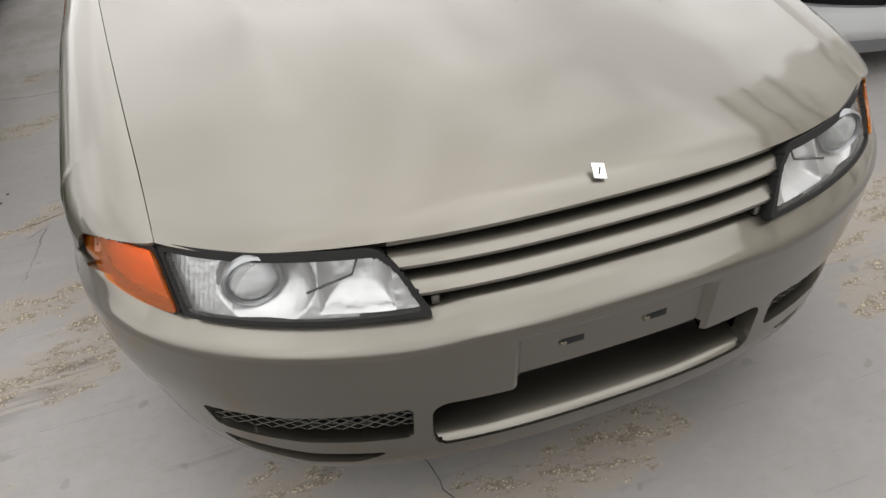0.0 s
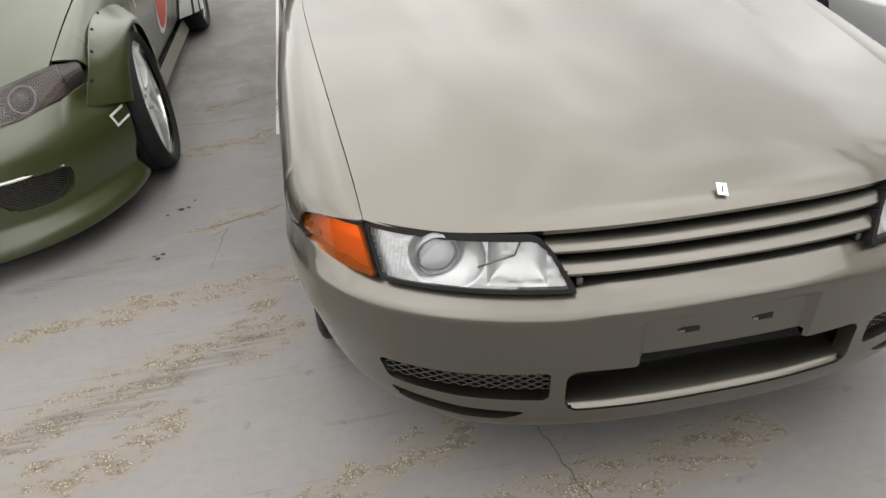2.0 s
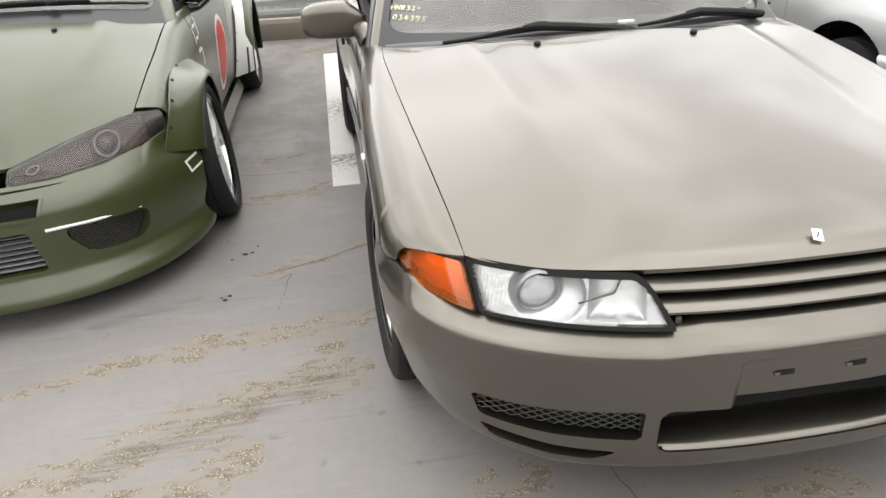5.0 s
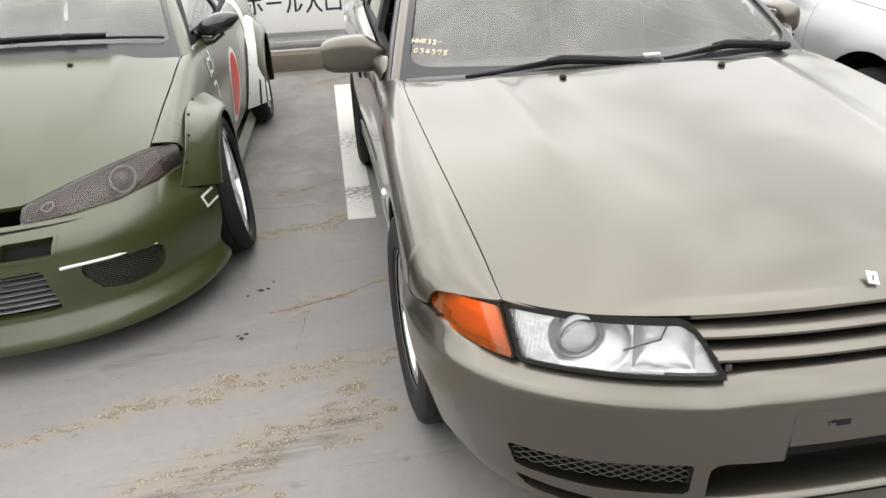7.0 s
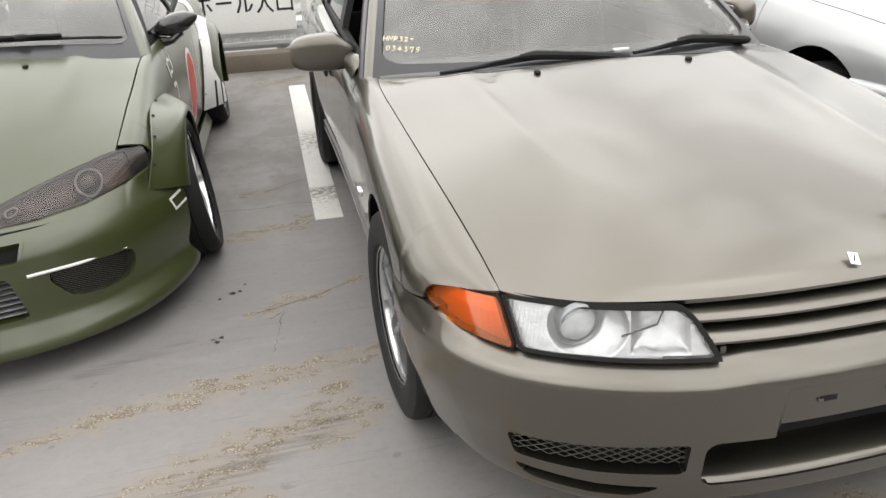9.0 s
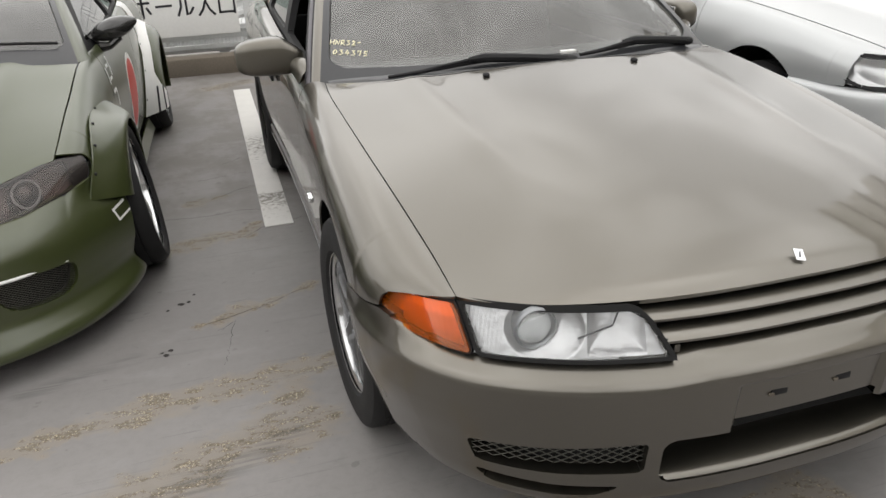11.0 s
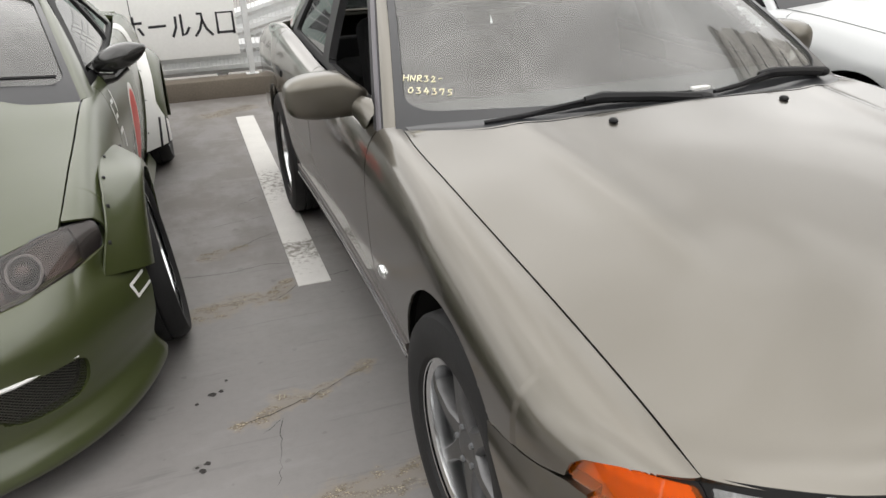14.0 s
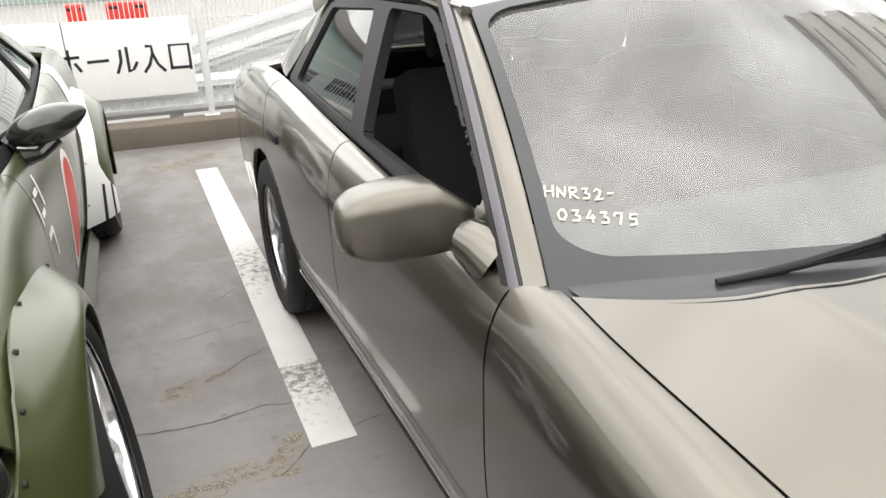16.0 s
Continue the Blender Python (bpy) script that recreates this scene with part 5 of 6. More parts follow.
        for u, v, r in ((0.56, 0.52, 0.046), (0.14, 0.5, 0.020)):
            ring = []
            for a in np.linspace(0, 2 * math.pi, 25):
                q = lamp_skin(-0.016)(np.array([[u + r * math.cos(a) / 0.62]]), np.array([[v + r * math.sin(a) / 0.125]]))[0, 0]
                ring.append(Vector((sx * q[0], q[1], q[2])))
            make("lamp_ring", *tube(ring, 0.0040, 6), ALLOY, lamp)
            q = lamp_skin(-0.026)(np.array([[u]]), np.array([[v]]))[0, 0]
            egg("lamp_projector", (sx * q[0], q[1], q[2]), (r * 0.66, r * 0.66, r * 0.66), SMOKE_BOWL, lamp, 2.0, n=16)
    def nose_back(u, z):
        x, y = body.plan(u)
        return np.stack([x, y + 0.06, z], -1)
    make("nose_liner", *skin(nose_back, -0.9, 0.9, 30, 0.40, 0.50, 4, None, 0.01), LINER, car)
    belt = [(1.2, 0.868), (1.6, 0.882), (2.2, 0.897), (3.0, 0.928), (3.6, 0.935)]
    rails = {"rear_low": (0.60, 3.70, 0.97), "tail": (0, 4.42, 0.93), "a_base": (0.762, 1.34, 0.872), "a_top": (0.565, 2.06, 1.185),
             "rail_z": [(1.3, 1.12), (2.0, 1.185), (2.5, 1.205), (3.0, 1.17), (3.4, 1.06), (3.6, 0.99)],
             "rail_x": [(1.3, 0.575), (2.0, 0.565), (2.6, 0.56), (3.2, 0.55), (3.6, 0.55)]}
    dlo = {"front": 1.42, "middle": 2.68, "rear": 3.2,
           "front_window": [(1.55, 0.905), (2.60, 0.922), (2.62, 1.165), (2.14, 1.155)],
           "rear_window": [(2.68, 0.925), (3.16, 0.945), (2.95, 1.12), (2.70, 1.16)],
           "outline": [(1.38, 0.865), (2.66, 0.892), (3.28, 0.93), (3.0, 1.16), (2.6, 1.195), (2.08, 1.185)]}
    screen = greenhouse(car, body, GREEN, ((0, 1.135, 0.94), (0.715, 1.272, 0.892)), ((0, 1.93, 1.238), (0.54, 2.02, 1.182)), (2.75, 1.27, 1.23), rails, dlo, GLASS, False, belt)
    interior(car, 2.05, 1.45, 0.89, 0.62, -0.36, 0.26, 3.0)
    line = [screen(np.array([[s]]), np.array([[0.05 + 0.02 * s]]))[0, 0] + (0, -0.012, 0.022) for s in np.linspace(-0.5, 0.93, 14)]
    wip = new("wiper")
    wip.parent = car
    make("wiper_blade", *tube(line, 0.007, 6), BLACK, wip)
    make("wiper_arm", *tube([p + np.array((0, -0.01, 0.014)) for p in line[4:11]], 0.010, 6), BLACK, wip)
    egg("wiper_pivot", tuple(line[8] + np.array((0, -0.012, 0.012))), (0.03, 0.022, 0.016), BLACK, wip, 2.2, n=12)
    P = body.bonnet(np.array([[0.42]]), np.array([[0.86]]))[0, 0]
    egg("washer_jet", (P[0], P[1], P[2] + 0.003), (0.012, 0.014, 0.008), BLACK, car, 2.2, n=12)
    def cowl(s, v):
        a = body.bonnet(np.clip(s, -1, 1) * 0.99, np.ones_like(v))
        b = screen(s, np.full_like(v, 0.03))
        return a + (b - a) * v[..., None] + np.array((0, 0, -0.02)) * (4 * v * (1 - v) + 0.3)[..., None]
    make("cowl_panel", *skin(cowl, -0.99, 0.99, 30, -0.1, 1.05, 6, None, 0.01), BLACK, car)
    for sx in (-1, 1):
        mir = new("door_mirror")
        mir.parent = car
        tp = lambda x: 1.0 - 0.42 * max(0, sx * x) ** 2 - 0.15 * max(0, -sx * x) ** 2
        shell = egg("mirror_shell", (0, 0, 0), (0.115, 0.070, 0.052), MIRROR_DARK, mir, 2.3, tp)
        shell.matrix_local = pose(sx * 0.850, 1.70, 0.945, 0, -sx * 16, sx * 8)
        face = boxed("mirror_face", (0.15, 0.006, 0.068), (0, 0.062, 0), CHROME, mir, bevel=0.002)
        face.matrix_local = shell.matrix_local.copy()
        make("mirror_stem", *horn([(sx * 0.870, 1.68, 0.905), (sx * 0.820, 1.66, 0.868), (sx * 0.768, 1.63, 0.868)], (0.020, 0.018, 0.030), 10), MIRROR_DARK, mir)
        make("mirror_strut", *horn([(sx * 0.790, 1.71, 0.945), (sx * 0.760, 1.70, 0.925), (sx * 0.735, 1.69, 0.900)], (0.030, 0.022, 0.030), 10), MIRROR_DARK, mir)
    for s in (-1, 1):
        wheel(car, "wheel", (s * 0.822, 0.95, 0.315), s, 0.315, 0.258, 0.225, 6, WHITE_ALLOY, POLISH, dish=0.03, steer=2.5, camber=-s * 7, spoke_w=0.045)
        wheel(car, "wheel", (s * 0.775, 3.45, 0.315), s, 0.315, 0.258, 0.245, 6, WHITE_ALLOY, POLISH, dish=0.05, camber=-s * 6, spoke_w=0.045)
        flare(car, body, 0.935, s, 0.905, ry=0.535, rz=0.405, square=0.8, a0=20, a1=188)
        flare(car, body, 3.45, s, 0.935, ry=0.48, rz=0.48, banded=True)
        def skirt(y, v):
            return np.stack([-(body.side_w(y) - 0.03 + 0.03 * v), y, 0.17 - 0.07 * v], -1)
        make("side_skirt", *skin(skirt, 1.30, 3.08, 40, 0, 1, 5, None, 0.012, s > 0), GREEN, car)
    disc = lambda P, r: r - np.sqrt((P[..., 1] - 2.30) ** 2 + (P[..., 2] - 0.51) ** 2)
    decal(car, "white_ring", body, lambda P: disc(P, 0.225), WHITE, 1.95, 2.65, 0.3, 1.9, 0.0025, "white ring of a roundel")
    decal(car, "red_disc", body, lambda P: disc(P, 0.192), RED, 1.95, 2.65, 0.3, 1.9, 0.004, "red disc of a roundel")
    decal(car, "white_band", body, lambda P: np.minimum(band(P[..., 1] + 0.55 * (P[..., 2] - 0.90), 3.06, 3.28), P[..., 2] - 0.62), WHITE, 2.9, 3.6, 0.0, 1.2, 0.003, "white band with dark lines")
    for k, (y, z, w, h) in enumerate(((1.50, 0.80, 0.05, 0.012), (1.56, 0.79, 0.015, 0.07), (1.50, 0.74, 0.05, 0.012), (1.44, 0.76, 0.012, 0.06), (1.50, 0.68, 0.07, 0.014), (1.55, 0.63, 0.012, 0.08))):
        decal(car, "marking_bar", body, lambda P, y=y, z=z, w=w, h=h: np.minimum(w * 0.65 - np.abs(P[..., 1] - y), h * 0.65 - np.abs(P[..., 2] - z)), WHITE, 1.38, 1.64, 0.2, 1.0, 0.003, "", 70)
    underside(car, 0.80, 0.20, 4.35, (0.95, 3.45), 0.12, 0.60)
    return car


# ---- the pearl saloon ----


def pearl_saloon():
    car = thing("sedan_car", pose(2.44, 1.36, 0), "pearl silver-white saloon with large rectangular headlamps", "car")
    body = Body(W=0.86, L=0.42, y0=0.0, power=2.6,
                gap_x=[(0.2, 0.69), (0.6, 0.71), (1.0, 0.725), (1.5, 0.745), (1.9, 0.765), (2.6, 0.765), (3.4, 0.755), (4.6, 0.72)],
                gap_z=[(0.15, 0.755), (0.3, 0.785), (0.6, 0.83), (1.0, 0.88), (1.5, 0.925), (1.9, 0.925), (2.6, 0.94), (3.4, 0.97), (4.0, 0.98), (4.6, 0.92)],
                width=[(0, 0.86), (3.8, 0.86), (4.3, 0.83), (4.65, 0.78)],
                hood_z=[(0, 0.76), (0.04, 0.785), (0.2, 0.83), (0.5, 0.90), (0.8, 0.955), (1, 0.985)],
                hood_rear=(1.40, 0.23, 2), shoulder=0.66, arch_r=0.395, axles=(0.92, 3.59))
    make("bonnet", *skin(body.bonnet, -0.995, 0.995, 40, 0.0, 1, 40, None, 0.016), SILVER, car)
    seam = lambda y: lerp(y, [(0.1, 0.765), (0.31, 0.765), (0.325, 0.62), (0.62, 0.605), (0.63, 0.1), (5, 0.1)])
    side_panels(car, body, SILVER, (0.22, 1.45), (1.45, 2.60, 3.45), 4.6, 0.24, seam)
    top = lambda x, y: lerp(np.abs(x), [(0, 0.64), (0.45, 0.64), (0.50, 0.625), (0.86, 0.615)])
    bottom = lambda x, y: 0.17 + 0 * x
    prof = [(0.15, 0.0), (0.17, 0.03), (0.20, 0.045), (0.26, 0.04), (0.30, 0.03), (0.36, 0.035), (0.50, 0.045), (0.58, 0.035), (0.66, 0.0)]
    raw = bumper_skin(body, prof, top, bottom, [(0, -0.03), (0.008, -0.012), (0.025, 0.0), (0.04, 0.0), (0.06, 0.0), (0.5, 0.0)])
    vent = lambda P: poly_sdf(np.abs(P[..., 0]), P[..., 2], [(0.42, 0.30), (0.74, 0.315), (0.76, 0.355), (0.42, 0.365)], 0.012)
    mouth = lambda P: poly_sdf(P[..., 0], P[..., 2], [(-0.36, 0.25), (0.36, 0.25), (0.36, 0.40), (-0.36, 0.40)], 0.02)
    make("front_bumper", *skin(raw, -1.97, 1.97, 240, 0, 1, 50, lambda P, U, V: np.minimum.reduce([-vent(P), -mouth(P), body.arch(P) + 0.004]), 0.035), SILVER, car)
    for nm, q, ends in (("vent_liner", vent, ((-1.5, -0.3), (0.3, 1.5))), ("mouth_liner", mouth, ((-0.9, 0.9),))):
        for a, b in ends:
            make(nm, *pocket(body, raw, q, 0.05, a, b, 0, 1, 80, 40), LINER, car)
    def lip(u, v):
        x, y = body.plan(u)
        nx, ny = body.normal(u)
        q = 0.035 - 0.02 * v
        return np.stack([x + nx * q, y + ny * q, 0.172 - 0.06 * v], -1)
    make("front_lip", *skin(lip, -1.6, 1.6, 50, 0, 1, 4, None, 0.01, False, True), ALLOY, car, "grey front lip")
    pts = [(0.48, 0.632), (0.82, 0.630), (0.842, 0.648), (0.842, 0.735), (0.82, 0.754), (0.48, 0.745)]
    o = lambda P: poly_sdf(np.abs(P[..., 0]), P[..., 2], pts, 0.02)
    for mirror in (False, True):
        lamp = new("headlamp")
        lamp.parent = car
        lamp["label"] = "clear rectangular headlamp in a black surround"
        make("lamp_surround", *skin(lamp_face(body, 0.45, 0.64, 0.004), u_of(body, 0.44), 1.45, 70, 0.61, 0.775, 26, lambda P, U, V: np.minimum(o(P) + 0.012, -o(P) + 0.004), 0.03, mirror), BLACK, lamp)
        g = make("lamp_lens", *skin(lamp_face(body, 0.45, 0.64, 0.0), u_of(body, 0.44), 1.45, 60, 0.61, 0.775, 20, lambda P, U, V: o(P), 0.003, mirror), LENS, lamp)
        pane(g)
        def bowl(u, z):
            p = lamp_face(body, 0.45, 0.64, -0.02)(u, z)
            x = np.abs(p[..., 0])
            for cx in (0.58, 0.73):
                r = ((x - cx) / 0.07) ** 2 + ((z - 0.69) / 0.055) ** 2
                p[..., 1] += 0.05 * np.clip(1 - r, 0, 1)
            return p
        make("lamp_reflector", *skin(bowl, u_of(body, 0.43), 1.47, 80, 0.605, 0.785, 30, lambda P, U, V: o(P) + 0.014, 0.0, mirror), REFLECTOR, lamp)
    belt = [(1.4, 0.92), (1.9, 0.928), (2.6, 0.943), (3.4, 0.975), (3.9, 0.985)]
    rails = {"rear_low": (0.62, 3.95, 1.0), "tail": (0, 4.62, 0.96), "a_base": (0.795, 1.60, 0.915), "a_top": (0.61, 2.28, 1.29),
             "rail_z": [(1.6, 1.24), (2.2, 1.285), (2.8, 1.30), (3.4, 1.23), (3.8, 1.1)],
             "rail_x": [(1.6, 0.62), (2.2, 0.61), (2.8, 0.61), (3.4, 0.60), (3.8, 0.59)]}
    dlo = {"front": 1.66, "middle": 2.6, "rear": 3.4,
           "front_window": [(1.76, 0.955), (2.55, 0.97), (2.58, 1.26), (2.36, 1.258)],
           "rear_window": [(2.64, 0.97), (3.30, 0.995), (3.12, 1.235), (2.68, 1.262)],
           "outline": [(1.62, 0.915), (2.6, 0.935), (3.42, 0.975), (3.2, 1.262), (2.6, 1.288), (2.32, 1.283)]}
    greenhouse(car, body, SILVER, ((0, 1.43, 0.99), (0.75, 1.60, 0.945)), ((0, 2.12, 1.335), (0.585, 2.22, 1.282)), (3.1, 1.38, 1.34), rails, dlo, GLASS, False, belt)
    interior(car, 2.35, 1.80, 0.94, 0.68, -0.36, 0.32, 3.35)
    def on_bonnet(s, v):
        return body.bonnet(np.array([[s]]), np.array([[v]]))[0, 0]
    for s in (-0.35, 0.35):
        p = on_bonnet(s, 0.80)
        egg("washer_jet", (p[0], p[1], p[2] + 0.003), (0.014, 0.018, 0.008), BLACK, car, 2.2, n=12)
    for sx in (-1, 1):
        mir = new("door_mirror")
        mir.parent = car
        egg("mirror_shell", (sx * 0.915, 1.80, 1.00), (0.105, 0.06, 0.065), SILVER, mir, 2.8)
        boxed("mirror_face", (0.17, 0.006, 0.095), (sx * 0.915, 1.853, 1.00), CHROME, mir, bevel=0.002)
        make("mirror_stem", *tube([(sx * 0.85, 1.79, 0.96), (sx * 0.77, 1.75, 0.945)], 0.03, 10), BLACK, mir)
        egg("side_repeater", (sx * 0.862, 1.32, 0.70), (0.010, 0.026, 0.016), LENS_BALL, car, 3, n=12)
        for y in (0.92, 3.59):
            wheel(car, "wheel", (sx * 0.75, y, 0.316), sx, 0.316, 0.212, 0.21, 5, ALLOY, POLISH, dish=0.035)
    underside(car, 0.85, 0.14, 4.5, (0.92, 3.59), 0.2, 0.74)
    return car


olive_coupe()
pearl_saloon()

# ---- deck, kerb, fence, what stands behind ----


def deck_material():
    m = bpy.data.materials.new("worn_grey_deck_coating")
    m.use_nodes = True
    t = m.node_tree
    p = t.nodes["Principled BSDF"]
    where = t.nodes.new("ShaderNodeTexCoord").outputs["Object"]

    def math_node(op, a, b=None, c=None, clamp=False):
        n = t.nodes.new("ShaderNodeMath")
        n.operation, n.use_clamp = op, clamp
        for i, v in enumerate((a, b, c)):
            if v is None:
                continue
            if isinstance(v, (int, float)):
                n.inputs[i].default_value = v
            else:
                wire(t, v, n.inputs[i])
        return n.outputs[0]

    def noise_node(scale, detail=4, rough=0.55, stretch=None, distort=0.0):
        n = t.nodes.new("ShaderNodeTexNoise")
        n.inputs["Scale"].default_value, n.inputs["Detail"].default_value = scale, detail
        n.inputs["Roughness"].default_value, n.inputs["Distortion"].default_value = rough, distort
        v = where
        if stretch:
            mp = t.nodes.new("ShaderNodeMapping")
            mp.inputs["Rotation"].default_value = (0, 0, radians(stretch[2]))
            mp.inputs["Scale"].default_value = (stretch[0], stretch[1], 1)
            wire(t, where, mp.inputs["Vector"])
            v = mp.outputs[0]
        wire(t, v, n.inputs["Vector"])
        return n.outputs["Fac"]

    def step(v, a, b, lo=0.0, hi=1.0):
        n = t.nodes.new("ShaderNodeMapRange")
        n.interpolation_type = "SMOOTHSTEP"
        for k, x in zip(("From Min", "From Max", "To Min", "To Max"), (a, b, lo, hi)):
            n.inputs[k].default_value = x
        wire(t, v, n.inputs["Value"])
        return n.outputs[0]

    def blend(fac, a, b):
        n = t.nodes.new("ShaderNodeMix")
        n.data_type = "RGBA"
        wire(t, fac, n.inputs["Factor"])
        for k, v in (("A", a), ("B", b)):
            if isinstance(v, tuple):
                n.inputs[k].default_value = (*v, 1)
            else:
                wire(t, v, n.inputs[k])
        return n.outputs["Result"]

    def near(ax, ay, bx, by, width, stray=0.30):
        """1 along the segment, 0 at the given width from it."""
        d = t.nodes.new("ShaderNodeVectorMath")
        d.operation = "SUBTRACT"
        wire(t, where, d.inputs[0])
        d.inputs[1].default_value = (ax, ay, 0)
        q = t.nodes.new("ShaderNodeVectorMath")
        q.operation = "DOT_PRODUCT"
        l2 = (bx - ax) ** 2 + (by - ay) ** 2
        wire(t, d.outputs[0], q.inputs[0])
        q.inputs[1].default_value = ((bx - ax) / l2, (by - ay) / l2, 0)
        k = math_node("ADD", q.outputs["Value"], 0.0, clamp=True)
        s = t.nodes.new("ShaderNodeVectorMath")
        s.operation = "SCALE"
        s.inputs[0].default_value = (bx - ax, by - ay, 0)
        wire(t, k, s.inputs["Scale"])
        e = t.nodes.new("ShaderNodeVectorMath")
        e.operation = "DISTANCE"
        wire(t, d.outputs[0], e.inputs[0])
        wire(t, s.outputs[0], e.inputs[1])
        return step(math_node("ADD", e.outputs["Value"], math_node("MULTIPLY_ADD", wobble, stray, -stray / 2)), 0.0, 1.7 * width, 1.0, 0.0)

    wobble = noise_node(7, 5, 0.65)
    fine = noise_node(75, 6, 0.75)
    grit = noise_node(230, 3, 0.6)
    broad = noise_node(0.9, 5)
    streak = noise_node(2.2, 6, 0.6, (0.6, 3.2, -13))
    # worn bands along the joints
    worn = None
    for seg in ((-2.9, 0.66, -1.66, 1.10, 0.05), (-1.66, 1.09, -0.80, 1.22, 0.085), (-2.3, 0.30, -1.45, 0.70, 0.13), (-1.50, 0.70, -1.02, 0.92, 0.13),
                (-1.05, 0.80, -1.02, 1.14, 0.07), (-2.1, 0.10, -1.30, 0.52, 0.11), (-1.15, 0.07, -0.55, 0.30, 0.075), (-0.55, 0.0, 0.2, 0.12, 0.10), (-1.33, 1.62, -0.86, 1.82, 0.045),
                (-1.55, 2.42, -1.22, 2.50, 0.09), (-1.10, 2.50, -1.05, 2.58, 0.06), (-1.36, 3.02, -1.2, 3.06, 0.05), (-1.2, 6.1, -0.9, 6.3, 0.12),
                (0.9, 0.55, 2.2, 0.75, 0.16), (1.0, 0.30, 1.9, 0.42, 0.12), (-3.4, -0.2, -1.9, 0.3, 0.18)):
        b = near(*seg)
        worn = b if worn is None else math_node("MAXIMUM", worn, b)
    tatter = noise_node(13, 8, 0.72, (0.8, 1.5, -18))
    haze = math_node("MULTIPLY", step(streak, 0.50, 0.78), 0.40)
    worn = math_node("MAXIMUM", worn, haze)
    near_cars = step(math_node("ADD", worn, math_node("MULTIPLY_ADD", noise_node(3.5, 4, 0.6), 0.7, -0.35)), 0.0, 0.9)
    tint = step(math_node("ADD", near_cars, math_node("MULTIPLY_ADD", tatter, 1.6, -0.8)), 0.22, 0.95)
    mask = step(math_node("ADD", math_node("MULTIPLY", near_cars, 0.62), math_node("MULTIPLY_ADD", tatter, 2.6, -1.3)), 0.53, 0.76)
    # tones
    grey = blend(step(broad, 0.3, 0.7), (0.180, 0.172, 0.168), (0.226, 0.215, 0.209))
    grey = blend(math_node("MULTIPLY", step(noise_node(28, 6, 0.7), 0.40, 0.78), 0.28), grey, (0.140, 0.132, 0.127))
    cells = t.nodes.new("ShaderNodeTexVoronoi")
    cells.inputs["Scale"].default_value = 150
    wire(t, where, cells.inputs["Vector"])
    pick = t.nodes.new("ShaderNodeSeparateColor")
    wire(t, cells.outputs["Color"], pick.inputs[0])
    sand = blend(step(pick.outputs[0], 0.30, 0.36), (0.075, 0.058, 0.040), (0.27, 0.22, 0.15))
    sand = blend(step(pick.outputs[1], 0.52, 0.60), sand, (0.46, 0.40, 0.29))
    sand = blend(step(cells.outputs["Distance"], 0.30, 0.55), sand, (0.15, 0.124, 0.09))
    col = blend(math_node("MULTIPLY", tint, 0.42), grey, (0.245, 0.205, 0.150))
    col = blend(math_node("MULTIPLY", mask, math_node("MULTIPLY_ADD", step(fine, 0.40, 0.56), 0.62, 0.32)), col, sand)
    # damp brown staining further back between the cars
    sep = t.nodes.new("ShaderNodeSeparateXYZ")
    wire(t, where, sep.inputs[0])
    far = step(sep.outputs["Y"], 2.2, 3.4)
    stain = math_node("MULTIPLY", far, step(noise_node(2.4, 6, 0.65, (1.2, 0.7, 0)), 0.36, 0.60))
    col = blend(math_node("MULTIPLY", stain, 0.62), col, (0.115, 0.102, 0.088))
    drip = step(noise_node(16, 2, 0.4), 0.70, 0.74)
    col = blend(math_node("MULTIPLY", drip, 0.40), col, (0.10, 0.094, 0.090))
    rub = math_node("MULTIPLY", step(noise_node(5, 6, 0.7, (0.35, 7.0, -15)), 0.58, 0.66), 0.40)
    col = blend(rub, col, (0.12, 0.115, 0.115))
    bloom = math_node("MULTIPLY", step(noise_node(3.2, 6, 0.68, (0.8, 2.0, -20)), 0.50, 0.70), 0.30)
    col = blend(bloom, col, (0.255, 0.250, 0.250))
    scuff = None
    for seg in ((-1.75, 0.52, -1.12, 0.78, 0.035), (-1.70, 0.585, -1.05, 0.85, 0.03), (-2.6, 0.15, -1.9, 0.45, 0.04), (-1.9, 1.35, -1.55, 1.46, 0.03)):
        b = near(*seg, 0.06)
        scuff = b if scuff is None else math_node("MAXIMUM", scuff, b)
    scuff = math_node("MULTIPLY", scuff, math_node("MULTIPLY", step(noise_node(9, 5, 0.7, (0.3, 6.0, -22)), 0.42, 0.60), 0.55))
    col = blend(scuff, col, (0.085, 0.082, 0.082))
    wire(t, col, p.inputs["Base Color"])
    wire(t, step(mask, 0, 1, 0.62, 0.92), p.inputs["Roughness"])
    h = math_node("MULTIPLY_ADD", math_node("MULTIPLY", mask, grit), 1.2, math_node("MULTIPLY", fine, 0.25))
    bp = t.nodes.new("ShaderNodeBump")
    bp.inputs["Strength"].default_value, bp.inputs["Distance"].default_value = 0.5, 0.003
    wire(t, h, bp.inputs["Height"])
    wire(t, bp.outputs["Normal"], p.inputs["Normal"])
    return m


